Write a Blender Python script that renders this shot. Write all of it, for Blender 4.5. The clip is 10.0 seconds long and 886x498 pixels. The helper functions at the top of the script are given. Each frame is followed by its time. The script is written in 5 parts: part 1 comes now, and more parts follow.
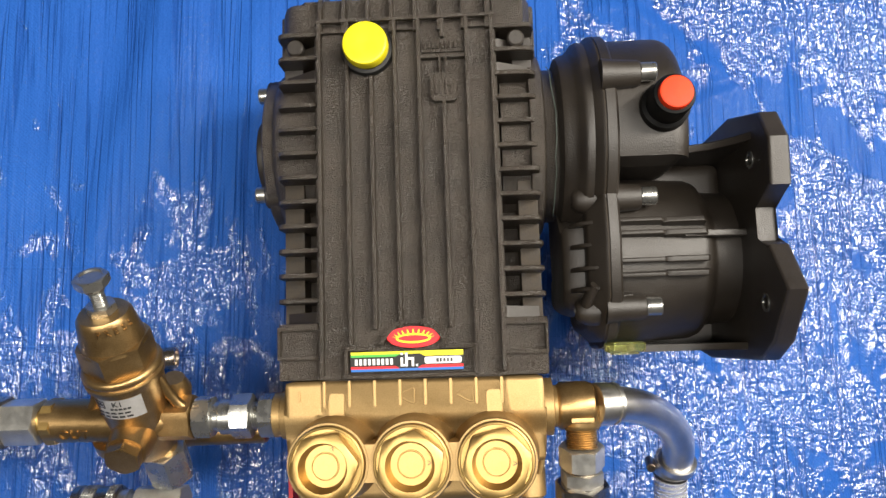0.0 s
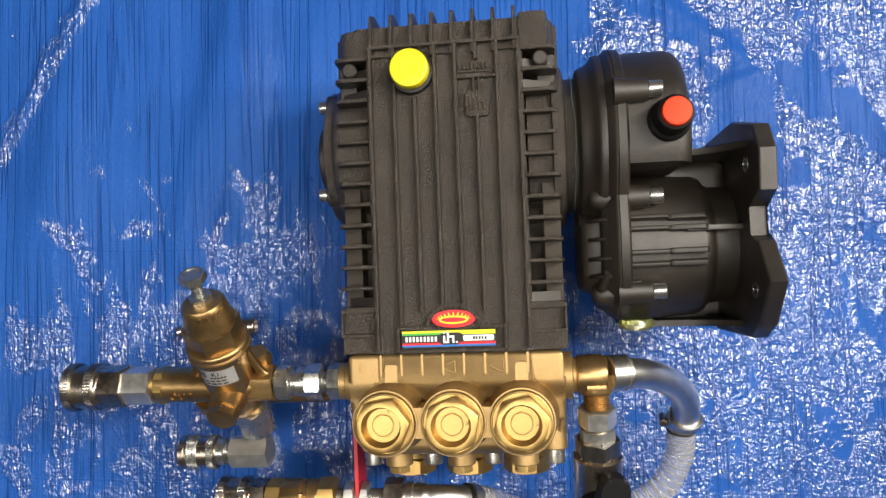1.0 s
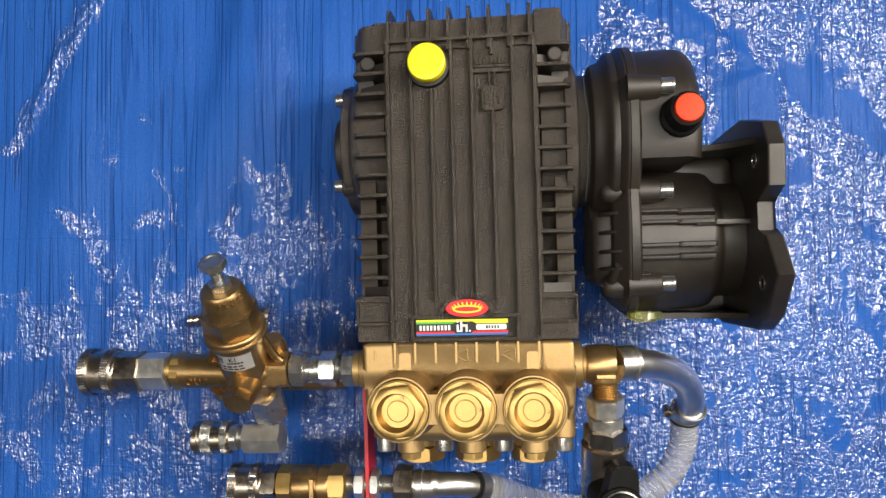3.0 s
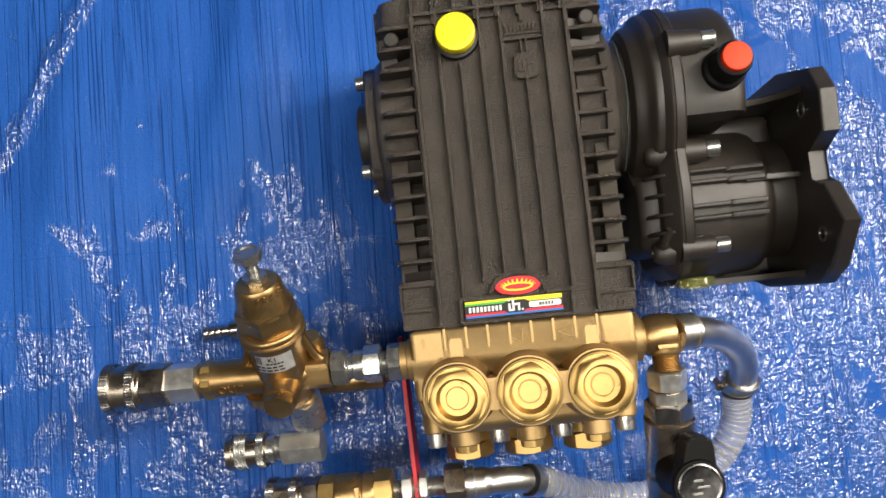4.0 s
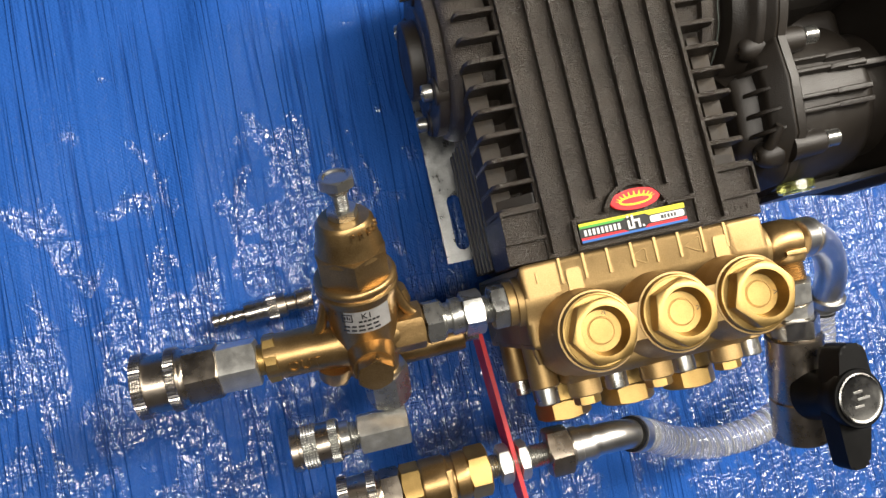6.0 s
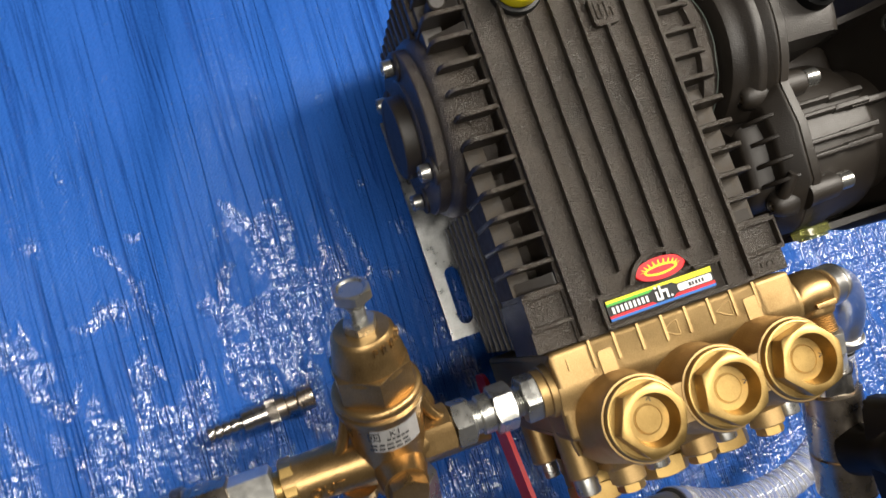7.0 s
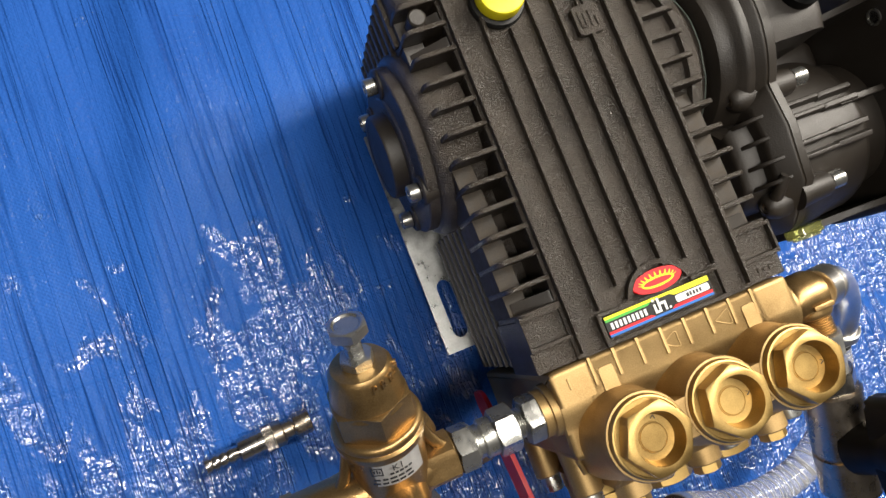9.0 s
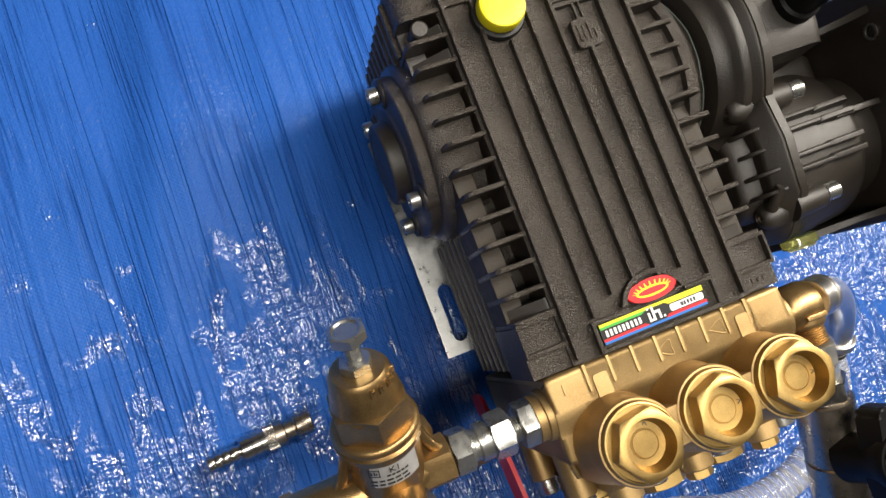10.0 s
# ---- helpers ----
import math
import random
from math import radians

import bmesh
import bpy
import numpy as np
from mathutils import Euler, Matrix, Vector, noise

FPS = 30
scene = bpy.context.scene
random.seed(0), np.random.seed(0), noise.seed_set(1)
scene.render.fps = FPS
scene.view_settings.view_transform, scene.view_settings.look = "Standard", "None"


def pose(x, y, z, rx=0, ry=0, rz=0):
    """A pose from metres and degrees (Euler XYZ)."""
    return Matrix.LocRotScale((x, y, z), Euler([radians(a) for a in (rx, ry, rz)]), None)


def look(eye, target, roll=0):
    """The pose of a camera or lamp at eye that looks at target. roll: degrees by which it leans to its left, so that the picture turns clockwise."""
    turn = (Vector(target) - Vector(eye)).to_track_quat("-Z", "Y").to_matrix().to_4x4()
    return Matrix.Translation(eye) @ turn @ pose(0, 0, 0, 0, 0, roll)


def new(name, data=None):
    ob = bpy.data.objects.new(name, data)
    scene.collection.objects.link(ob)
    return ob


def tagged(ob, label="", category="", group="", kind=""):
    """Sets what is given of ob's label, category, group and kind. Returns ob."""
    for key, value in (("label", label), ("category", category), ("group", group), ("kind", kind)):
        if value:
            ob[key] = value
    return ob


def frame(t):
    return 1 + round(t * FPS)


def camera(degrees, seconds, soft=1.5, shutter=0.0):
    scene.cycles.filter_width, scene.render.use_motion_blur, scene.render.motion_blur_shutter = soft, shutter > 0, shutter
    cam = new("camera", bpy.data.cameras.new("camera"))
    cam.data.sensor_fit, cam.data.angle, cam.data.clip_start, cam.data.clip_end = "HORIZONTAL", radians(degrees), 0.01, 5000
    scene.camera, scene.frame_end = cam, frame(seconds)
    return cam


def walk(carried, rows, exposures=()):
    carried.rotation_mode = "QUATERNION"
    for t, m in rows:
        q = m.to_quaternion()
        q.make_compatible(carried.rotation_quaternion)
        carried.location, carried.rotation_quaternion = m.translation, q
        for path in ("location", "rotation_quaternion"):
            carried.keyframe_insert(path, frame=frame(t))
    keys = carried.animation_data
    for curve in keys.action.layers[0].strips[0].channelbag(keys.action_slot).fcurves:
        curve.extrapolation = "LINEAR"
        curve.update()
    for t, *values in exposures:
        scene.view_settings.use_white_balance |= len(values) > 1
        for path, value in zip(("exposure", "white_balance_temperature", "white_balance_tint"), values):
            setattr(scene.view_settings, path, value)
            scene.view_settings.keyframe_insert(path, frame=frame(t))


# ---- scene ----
cam = camera(61.2, 10.0, shutter=0.25)
PATH = [
    (0, (-0.0436, 0.0207, 0.6062), (-0.0001, 0.0828, 0.1119), 34.89),
    (0.2, (-0.041, 0.043, 0.620), (0.100, 0.172, -1.370), 47.4),
    (0.5, (-0.0410, 0.0461, 0.6693), (-0.0300, 0.0712, 0.1700), 23.42),
    (1, (-0.0368, 0.0512, 0.6882), (-0.0299, 0.0710, 0.1886), 18.43),
    (1.5, (-0.0440, 0.0515, 0.6956), (-0.0368, 0.0732, 0.1961), 18.37),
    (2, (-0.0483, 0.0492, 0.7001), (-0.0381, 0.0709, 0.2007), 25.10),
    (3.3, (-0.0578, 0.0420, 0.6961), (-0.0432, 0.0611, 0.1967), 37.35),
    (3.5, (-0.0703, 0.0388, 0.6924), (-0.0467, 0.0710, 0.1940), 35.95),
    (4, (-0.1078, 0.0144, 0.6663), (-0.0695, 0.0522, 0.1692), 41.05),
    (4.2, (-0.141, -0.001, 0.636), (0.184, 0.193, -1.328), 52.8),
    (4.5, (-0.1844, -0.0170, 0.6019), (-0.0933, 0.0130, 0.1112), 62.33),
    (4.7, (-0.217, -0.025, 0.581), (0.219, 0.083, -1.368), 65.4),
    (5, (-0.2354, -0.0277, 0.5683), (-0.1184, 0.0089, 0.0835), 62.89),
    (5.2, (-0.2398, -0.0252, 0.5564), (-0.1079, 0.0182, 0.0761), 61.85),
    (6.5, (-0.2443, -0.0121, 0.5600), (-0.1146, 0.0270, 0.0787), 62.17),
    (6.7, (-0.252, -0.005, 0.543), (0.323, 0.173, -1.365), 61.0),
    (7, (-0.2570, 0.0274, 0.5255), (-0.0939, 0.0779, 0.0556), 56.51),
    (7.2, (-0.253, 0.036, 0.507), (0.463, 0.234, -1.350), 56.0),
    (7.5, (-0.2581, 0.0363, 0.5023), (-0.0765, 0.0708, 0.0377), 60.49),
    (8, (-0.2586, 0.0450, 0.5136), (-0.0847, 0.0844, 0.0465), 57.88),
    (8.5, (-0.2533, 0.0490, 0.5200), (-0.0809, 0.0898, 0.0525), 56.87),
    (9, (-0.2535, 0.0464, 0.5203), (-0.0833, 0.0863, 0.0519), 57.51),
    (9.5, (-0.2510, 0.0510, 0.5241), (-0.0826, 0.0930, 0.0551), 56.74),
    (10, (-0.2515, 0.0483, 0.5305), (-0.0856, 0.0893, 0.0606), 57.54),
]
walk(cam, [(t, look(eye, target, roll)) for t, eye, target, roll in PATH],
     exposures=[(0.0, 0.28), (0.5, 0.12), (1.0, 0.0), (2.0, -0.06), (3.5, -0.03), (5.0, 0.05), (7.0, 0.13), (8.0, 0.18), (10.0, 0.18)])

# How the pump stands on the tarp: its gearbox flange lifts one side, so all that is bolted to it leans a little.
PUMP = Matrix(((0.99118, -0.02382, -0.13039, -0.0027), (0.02443, 0.9997, 0.0031, 0.0001), (0.13028, -0.00625, 0.99146, 0.0205), (0, 0, 0, 1)))

# ---- light ----
world = bpy.data.worlds.new("room_air")
scene.world = world
world.use_nodes = True
world.node_tree.nodes["Background"].inputs[0].default_value = (0.9, 0.95, 1.0, 1)
world.node_tree.nodes["Background"].inputs[1].default_value = 0.06


def area_lamp(name, eye, target, size_x, size_y, watts, colour):
    data = bpy.data.lights.new(name, "AREA")
    data.shape, data.size, data.size_y, data.energy, data.color = "RECTANGLE", size_x, size_y, watts, colour
    ob = new(name, data)
    ob.matrix_world = look(eye, target)
    return ob


# Tube lights of the workshop in two rows, either side of the tarp, and one over it, besides an added fill.
area_lamp("tube_light_near", (1.09, 0.62, 2.10), (0.0, 0.10, 0.0), 0.26, 1.2, 52, (1.0, 0.93, 0.82))
# Added fill lamp without a known source, to brighten the gearbox and deck.
area_lamp("fill_light_far", (2.30, 0.42, 2.10), (0.0, 0.10, 0.0), 0.30, 1.4, 48, (1.0, 0.93, 0.82))
for x, y, watts in ((0.20, 0.22, 27), (-0.98, -0.30, 29)):
    area_lamp("tube_light", (x, y, 2.5), (x * 0.8, y * 0.8, 0.0), 0.20, 1.4, watts, (1.0, 0.94, 0.85))


# ---- materials ----
def nodes_of(name):
    mat = bpy.data.materials.new(name)
    mat.use_nodes = True
    tree = mat.node_tree
    return mat, tree, tree.nodes["Principled BSDF"]


def node(tree, kind, **values):
    n = tree.nodes.new(kind)
    for key, value in values.items():
        if key in n.inputs:
            n.inputs[key].default_value = value
    return n


def surface(name, dark, light, rough=(0.4, 0.6), metal=0.0, scale=60.0, grain=900.0, bump=0.15, depth=0.0004, coat=0.0, spec=0.5):
    """A worn surface: colour and roughness vary at a broad and a fine scale, with fine relief."""
    mat, tree, bsdf = nodes_of(name)
    co = node(tree, "ShaderNodeTexCoord")
    broad = node(tree, "ShaderNodeTexNoise", Scale=scale, Detail=4.0, Roughness=0.6)
    fine = node(tree, "ShaderNodeTexNoise", Scale=grain, Detail=2.0)
    tree.links.new(co.outputs["Object"], broad.inputs["Vector"])
    tree.links.new(co.outputs["Object"], fine.inputs["Vector"])
    both = tree.nodes.new("ShaderNodeMath")
    both.operation = "MULTIPLY_ADD"
    both.inputs[1].default_value = 0.35
    tree.links.new(fine.outputs["Fac"], both.inputs[0])
    scaled = tree.nodes.new("ShaderNodeMath")
    scaled.operation = "MULTIPLY"
    scaled.inputs[1].default_value = 0.65
    tree.links.new(broad.outputs["Fac"], scaled.inputs[0])
    tree.links.new(scaled.outputs[0], both.inputs[2])
    ramp = node(tree, "ShaderNodeMapRange")
    ramp.inputs["From Min"].default_value, ramp.inputs["From Max"].default_value = 0.32, 0.68
    tree.links.new(both.outputs[0], ramp.inputs["Value"])
    mix = tree.nodes.new("ShaderNodeMix")
    mix.data_type = "RGBA"
    mix.inputs[6].default_value, mix.inputs[7].default_value = (*dark, 1), (*light, 1)
    tree.links.new(ramp.outputs[0], mix.inputs[0])
    tree.links.new(mix.outputs[2], bsdf.inputs["Base Color"])
    gloss = node(tree, "ShaderNodeMapRange")
    gloss.inputs["From Min"].default_value, gloss.inputs["From Max"].default_value = 0.3, 0.7
    gloss.inputs["To Min"].default_value, gloss.inputs["To Max"].default_value = rough
    tree.links.new(broad.outputs["Fac"], gloss.inputs["Value"])
    tree.links.new(gloss.outputs[0], bsdf.inputs["Roughness"])
    bsdf.inputs["Metallic"].default_value = metal
    bsdf.inputs["Coat Weight"].default_value = coat
    bsdf.inputs["Specular IOR Level"].default_value = spec
    if bump:
        b = node(tree, "ShaderNodeBump", Strength=bump, Distance=depth)
        tree.links.new(fine.outputs["Fac"], b.inputs["Height"])
        tree.links.new(b.outputs[0], bsdf.inputs["Normal"])
    return mat


black_coat = surface("black_crackle_coat", (0.0150, 0.0113, 0.0078), (0.044, 0.0332, 0.0229), (0.29, 0.43), 0, 40, 1350, 1.0, 0.0012, 0.0, 0.74)
black_cast = surface("black_painted_casting", (0.0112, 0.0085, 0.0060), (0.0228, 0.0172, 0.0122), (0.42, 0.56), 0, 30, 1300, 0.40, 0.0005, 0.0, 0.66)
black_plastic = surface("black_plastic", (0.0025, 0.0025, 0.0026), (0.005, 0.005, 0.005), (0.42, 0.55), 0, 60, 1500, 0.1, 0.0002, 0.0, 0.15)
bare_floor_casting = surface("dusty_casting", (0.014, 0.0102, 0.0068), (0.048, 0.036, 0.0235), (0.5, 0.7), 0, 160, 900, 0.3, 0.0004, 0.0, 0.3)
brass_cast = surface("cast_brass", (0.27, 0.172, 0.068), (0.48, 0.332, 0.150), (0.40, 0.56), 0.82, 26, 1500, 0.28, 0.0003)
brass_turned = surface("turned_brass", (0.30, 0.19, 0.064), (0.52, 0.355, 0.128), (0.33, 0.48), 0.9, 36, 1800, 0.15, 0.0002)
bronze = surface("bronze_casting", (0.255, 0.158, 0.064), (0.47, 0.312, 0.136), (0.26, 0.42), 0.92, 40, 1300, 0.3, 0.0003)
zinc = surface("zinc_plated_steel", (0.34, 0.34, 0.322), (0.50, 0.495, 0.465), (0.22, 0.36), 0.92, 110, 1500, 0.12, 0.0002)
satin_zinc = surface("satin_zinc_steel", (0.52, 0.515, 0.48), (0.74, 0.735, 0.69), (0.28, 0.42), 0.9, 120, 1500, 0.25, 0.0003)
nickel = surface("nickel_plated_steel", (0.46, 0.435, 0.40), (0.62, 0.59, 0.55), (0.18, 0.28), 1.0, 70, 1500, 0.06, 0.0002)
dark_nickel = surface("dark_nickel_steel", (0.36, 0.305, 0.245), (0.52, 0.45, 0.365), (0.22, 0.36), 1.0, 70, 1500, 0.08, 0.0002)
chrome = surface("bright_chrome_tube", (0.62, 0.605, 0.58), (0.80, 0.785, 0.755), (0.28, 0.38), 1.0, 50, 900, 0.06, 0.0002)
galvanised = surface("galvanised_plate", (0.36, 0.37, 0.36), (0.56, 0.57, 0.56), (0.25, 0.45), 1.0, 130, 700, 0.15, 0.0003)
red_paint = surface("red_gloss_paint", (0.46, 0.010, 0.016), (0.58, 0.016, 0.022), (0.36, 0.5), 0, 40, 900, 0.05, 0.0002, 0.0, 0.3)
yellow_plastic = surface("yellow_plastic", (0.78, 0.66, 0.005), (0.85, 0.74, 0.012), (0.35, 0.5), 0, 60, 1200, 0.2, 0.0002)
orange_plastic = surface("orange_red_plastic", (0.72, 0.040, 0.008), (0.82, 0.060, 0.012), (0.45, 0.6), 0, 160, 1200, 0.3, 0.0003, 0.0, 0.25)
label_black = surface("label_black", (0.008, 0.008, 0.008), (0.012, 0.012, 0.012), (0.38, 0.5), 0, 60, 900, 0, spec=0.25)
label_white = surface("label_white", (0.72, 0.72, 0.72), (0.8, 0.8, 0.8), (0.38, 0.5), 0, 60, 900, 0, spec=0.25)
label_yellow = surface("label_yellow", (0.72, 0.68, 0.02), (0.8, 0.75, 0.03), (0.38, 0.5), 0, 60, 900, 0, spec=0.25)
label_green = surface("label_green", (0.06, 0.35, 0.05), (0.08, 0.42, 0.06), (0.38, 0.5), 0, 60, 900, 0, spec=0.25)
label_red = surface("label_red", (0.62, 0.015, 0.02), (0.7, 0.02, 0.025), (0.38, 0.5), 0, 60, 900, 0, spec=0.25)
label_blue = surface("label_blue", (0.02, 0.12, 0.42), (0.03, 0.15, 0.48), (0.38, 0.5), 0, 60, 900, 0, spec=0.25)
badge_metal = surface("grey_badge_metal", (0.15, 0.147, 0.14), (0.26, 0.255, 0.24), (0.22, 0.36), 1.0, 90, 900, 0.1, 0.0002)
label_foil = surface("silver_grey_label", (0.50, 0.49, 0.475), (0.60, 0.59, 0.575), (0.35, 0.5), 0.15, 90, 900, 0)
dark_print = surface("dark_print", (0.02, 0.02, 0.022), (0.03, 0.03, 0.03), (0.4, 0.5), 0, 90, 900, 0)
ceiling_paint = surface("grey_ceiling_paint", (0.11, 0.108, 0.105), (0.16, 0.157, 0.150), (0.7, 0.9), 0, 3, 60, 0.1, 0.002)
plaster = surface("grey_plaster", (0.11, 0.105, 0.10), (0.16, 0.155, 0.145), (0.7, 0.9), 0, 3, 60, 0.2, 0.002)
concrete = surface("concrete", (0.22, 0.21, 0.2), (0.34, 0.33, 0.31), (0.7, 0.9), 0, 4, 90, 0.3, 0.002)


def glass_like(name, colour, rough, alpha_trans):
    mat, tree, bsdf = nodes_of(name)
    co = node(tree, "ShaderNodeTexCoord")
    n = node(tree, "ShaderNodeTexNoise", Scale=90.0, Detail=3.0)
    tree.links.new(co.outputs["Object"], n.inputs["Vector"])
    m = node(tree, "ShaderNodeMapRange")
    m.inputs["To Min"].default_value, m.inputs["To Max"].default_value = rough
    tree.links.new(n.outputs["Fac"], m.inputs["Value"])
    tree.links.new(m.outputs[0], bsdf.inputs["Roughness"])
    bsdf.inputs["Base Color"].default_value = (*colour, 1)
    bsdf.inputs["Transmission Weight"].default_value = alpha_trans
    bsdf.inputs["IOR"].default_value = 1.42
    return mat


hose_clear = glass_like("cloudy_clear_hose", (0.84, 0.85, 0.88), (0.05, 0.14), 0.8)
hose_spiral = surface("white_hose_spiral", (0.42, 0.43, 0.45), (0.54, 0.55, 0.58), (0.25, 0.4), 0, 90, 900, 0.1, 0.0002)
sealant = surface("grey_green_sealant", (0.10, 0.13, 0.11), (0.17, 0.20, 0.18), (0.4, 0.6), 0, 90, 900, 0.1, 0.0002)
sight_glass = glass_like("yellow_sight_glass", (0.80, 0.82, 0.30), (0.02, 0.1), 0.9)


def tarp_material():
    mat, tree, bsdf = nodes_of("blue_woven_tarp")
    link = tree.links.new
    co = node(tree, "ShaderNodeTexCoord")

    def mapped(scale, turn=0.0):
        m = tree.nodes.new("ShaderNodeMapping")
        m.inputs["Scale"].default_value = scale
        m.inputs["Rotation"].default_value = (0, 0, radians(turn))
        link(co.outputs["Object"], m.inputs["Vector"])
        return m.outputs[0]

    def math_node(op, a, b):
        n = tree.nodes.new("ShaderNodeMath")
        n.operation = op
        for i, v in enumerate((a, b)):
            if isinstance(v, (int, float)):
                n.inputs[i].default_value = v
            else:
                link(v, n.inputs[i])
        return n.outputs[0]

    def ranged(value, a, b, c, d, smooth=False):
        n = tree.nodes.new("ShaderNodeMapRange")
        if smooth:
            n.interpolation_type = "SMOOTHSTEP"
        for key, v in (("From Min", a), ("From Max", b), ("To Min", c), ("To Max", d)):
            n.inputs[key].default_value = v
        link(value, n.inputs["Value"])
        return n.outputs[0]

    def grain(stretch, turn, detail, roughness=0.5, twist=0.0):
        n = node(tree, "ShaderNodeTexNoise", Scale=1.0, Detail=detail, Roughness=roughness, Distortion=twist)
        link(mapped(stretch, turn), n.inputs["Vector"])
        return n.outputs["Fac"]

    split = tree.nodes.new("ShaderNodeSeparateXYZ")
    link(co.outputs["Object"], split.inputs[0])
    px, py = split.outputs[0], split.outputs[1]

    def valleys(stretch, turn, width, gate, low, high, twist=0.0):
        """Thin pressed folds: long valleys that start and stop where a coarser gate lets them."""
        n = grain(stretch, turn, 1.5, 0.5, twist)
        line = ranged(math_node("ABSOLUTE", math_node("SUBTRACT", n, 0.5), 0.0), 0.0, width, 1.0, 0.0, True)
        return math_node("MULTIPLY", line, ranged(grain(gate, turn, 2.0, 0.6), low, high, 0.0, 1.0, True))

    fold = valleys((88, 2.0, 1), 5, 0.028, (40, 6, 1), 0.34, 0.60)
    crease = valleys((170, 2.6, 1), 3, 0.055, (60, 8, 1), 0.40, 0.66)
    stray = valleys((42, 9, 1), -14, 0.012, (20, 16, 1), 0.56, 0.70, 0.4)
    cross = valleys((5, 46, 1), 4, 0.010, (12, 22, 1), 0.50, 0.66, 0.2)
    swell = grain((46, 2.2, 1), 4, 3.0)
    streak = grain((120, 3.2, 1), 6, 3.0, 0.6)
    mottle = grain((260, 170, 1), 8, 2.0, 0.6)
    cloudy = grain((5, 5, 1), 0, 3.0)
    patch = grain((9, 9, 1), 0, 3.0)
    clump = grain((30, 19, 1), 12, 4.0, 0.62, 0.7)
    # Flat woven tapes under the film, over and under one another.
    weave_x = math_node("SINE", math_node("MULTIPLY", math_node("ADD", px, math_node("MULTIPLY", py, 0.07)), 2 * math.pi / 0.0030), 0.0)
    weave_y = math_node("SINE", math_node("MULTIPLY", math_node("SUBTRACT", py, math_node("MULTIPLY", px, 0.07)), 2 * math.pi / 0.0030), 0.0)
    weave = math_node("MULTIPLY", math_node("MULTIPLY", weave_x, weave_y), ranged(cloudy, 0.4, 0.62, 0.25, 1.0))
    speckle = grain((700, 520, 1), 4, 2.0)
    mix = tree.nodes.new("ShaderNodeMix")
    mix.data_type = "RGBA"
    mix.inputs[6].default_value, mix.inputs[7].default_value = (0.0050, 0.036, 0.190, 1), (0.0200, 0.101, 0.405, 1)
    # Shade painted into the blue: folds and creases are tinted darker along their valleys.
    shaded_tone = math_node("MULTIPLY", ranged(fold, 0.0, 1.0, 1.0, 0.48), ranged(cloudy, 0.3, 0.7, 0.62, 0.98))
    shaded_tone = math_node("MULTIPLY", shaded_tone, ranged(crease, 0.0, 1.0, 1.0, 0.58))
    shaded_tone = math_node("ADD", shaded_tone, math_node("MULTIPLY", math_node("SUBTRACT", speckle, 0.5), 0.55))
    shaded_tone = math_node("ADD", shaded_tone, math_node("MULTIPLY", weave, 0.09))
    link(shaded_tone, mix.inputs[0])
    # Tiny brown specks of dirt.
    dots = node(tree, "ShaderNodeTexVoronoi", Scale=17.0)
    link(mapped((1, 1, 1)), dots.inputs["Vector"])
    dirt = math_node("MULTIPLY", ranged(dots.outputs["Distance"], 0.028, 0.045, 1.0, 0.0), ranged(patch, 0.56, 0.60, 0.0, 0.85))
    soiled = tree.nodes.new("ShaderNodeMix")
    soiled.data_type = "RGBA"
    link(dirt, soiled.inputs[0])
    link(mix.outputs[2], soiled.inputs[6])
    soiled.inputs[7].default_value = (0.035, 0.022, 0.016, 1)
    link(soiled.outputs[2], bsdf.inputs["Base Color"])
    # Crumpled film: small sharp ripples in clumps, thickest towards the front and the gearbox side.
    free = ranged(px, 0.04, 0.12, 0.9, 0.0)
    lean_in = math_node("MINIMUM", math_node("MAXIMUM", math_node("SUBTRACT", 0.045, math_node("MULTIPLY", py, free)), -0.16), 0.048)
    lean_in = math_node("ADD", lean_in, ranged(px, 0.06, 0.18, -0.020, 0.085, True))
    dx = math_node("MULTIPLY", math_node("ADD", px, 0.202), 19.0)
    dy = math_node("MULTIPLY", math_node("SUBTRACT", py, 0.085), 15.0)
    pressed = ranged(math_node("ADD", math_node("MULTIPLY", dx, dx), math_node("MULTIPLY", dy, dy)), 0.0, 1.7, 0.15, 0.0, True)
    ridge = math_node("ADD", math_node("SUBTRACT", px, math_node("MULTIPLY", py, 0.60)), 0.542)
    ridge = math_node("MULTIPLY", ranged(math_node("ABSOLUTE", ridge, 0.0), 0.004, 0.024, 0.29, 0.0, True), ranged(py, 0.15, 0.19, 0.0, 1.0))
    bx = ranged(math_node("ABSOLUTE", math_node("SUBTRACT", px, 0.262), 0.0), 0.035, 0.065, 1.0, 0.0, True)
    by = ranged(math_node("ABSOLUTE", math_node("SUBTRACT", py, 0.188), 0.0), 0.050, 0.080, 1.0, 0.0, True)
    band = math_node("ADD", math_node("MULTIPLY", math_node("SUBTRACT", px, 0.153), 0.496), math_node("MULTIPLY", math_node("SUBTRACT", py, 0.318), 0.870))
    band = math_node("MULTIPLY", ranged(math_node("ABSOLUTE", band, 0.0), 0.010, 0.024, 0.17, 0.0, True), ranged(px, 0.13, 0.16, 0.0, 1.0))
    flat = math_node("MAXIMUM", math_node("MULTIPLY", math_node("MULTIPLY", bx, by), 0.17), band)
    where = math_node("ADD", math_node("ADD", clump, lean_in), math_node("ADD", pressed, ridge))
    where = math_node("SUBTRACT", where, flat)
    crumple = ranged(where, 0.45, 0.61, 0.07, 1.0, True)

    def crinkle(stretch, turn, twist):
        """Smooth facets that meet in sharp creases."""
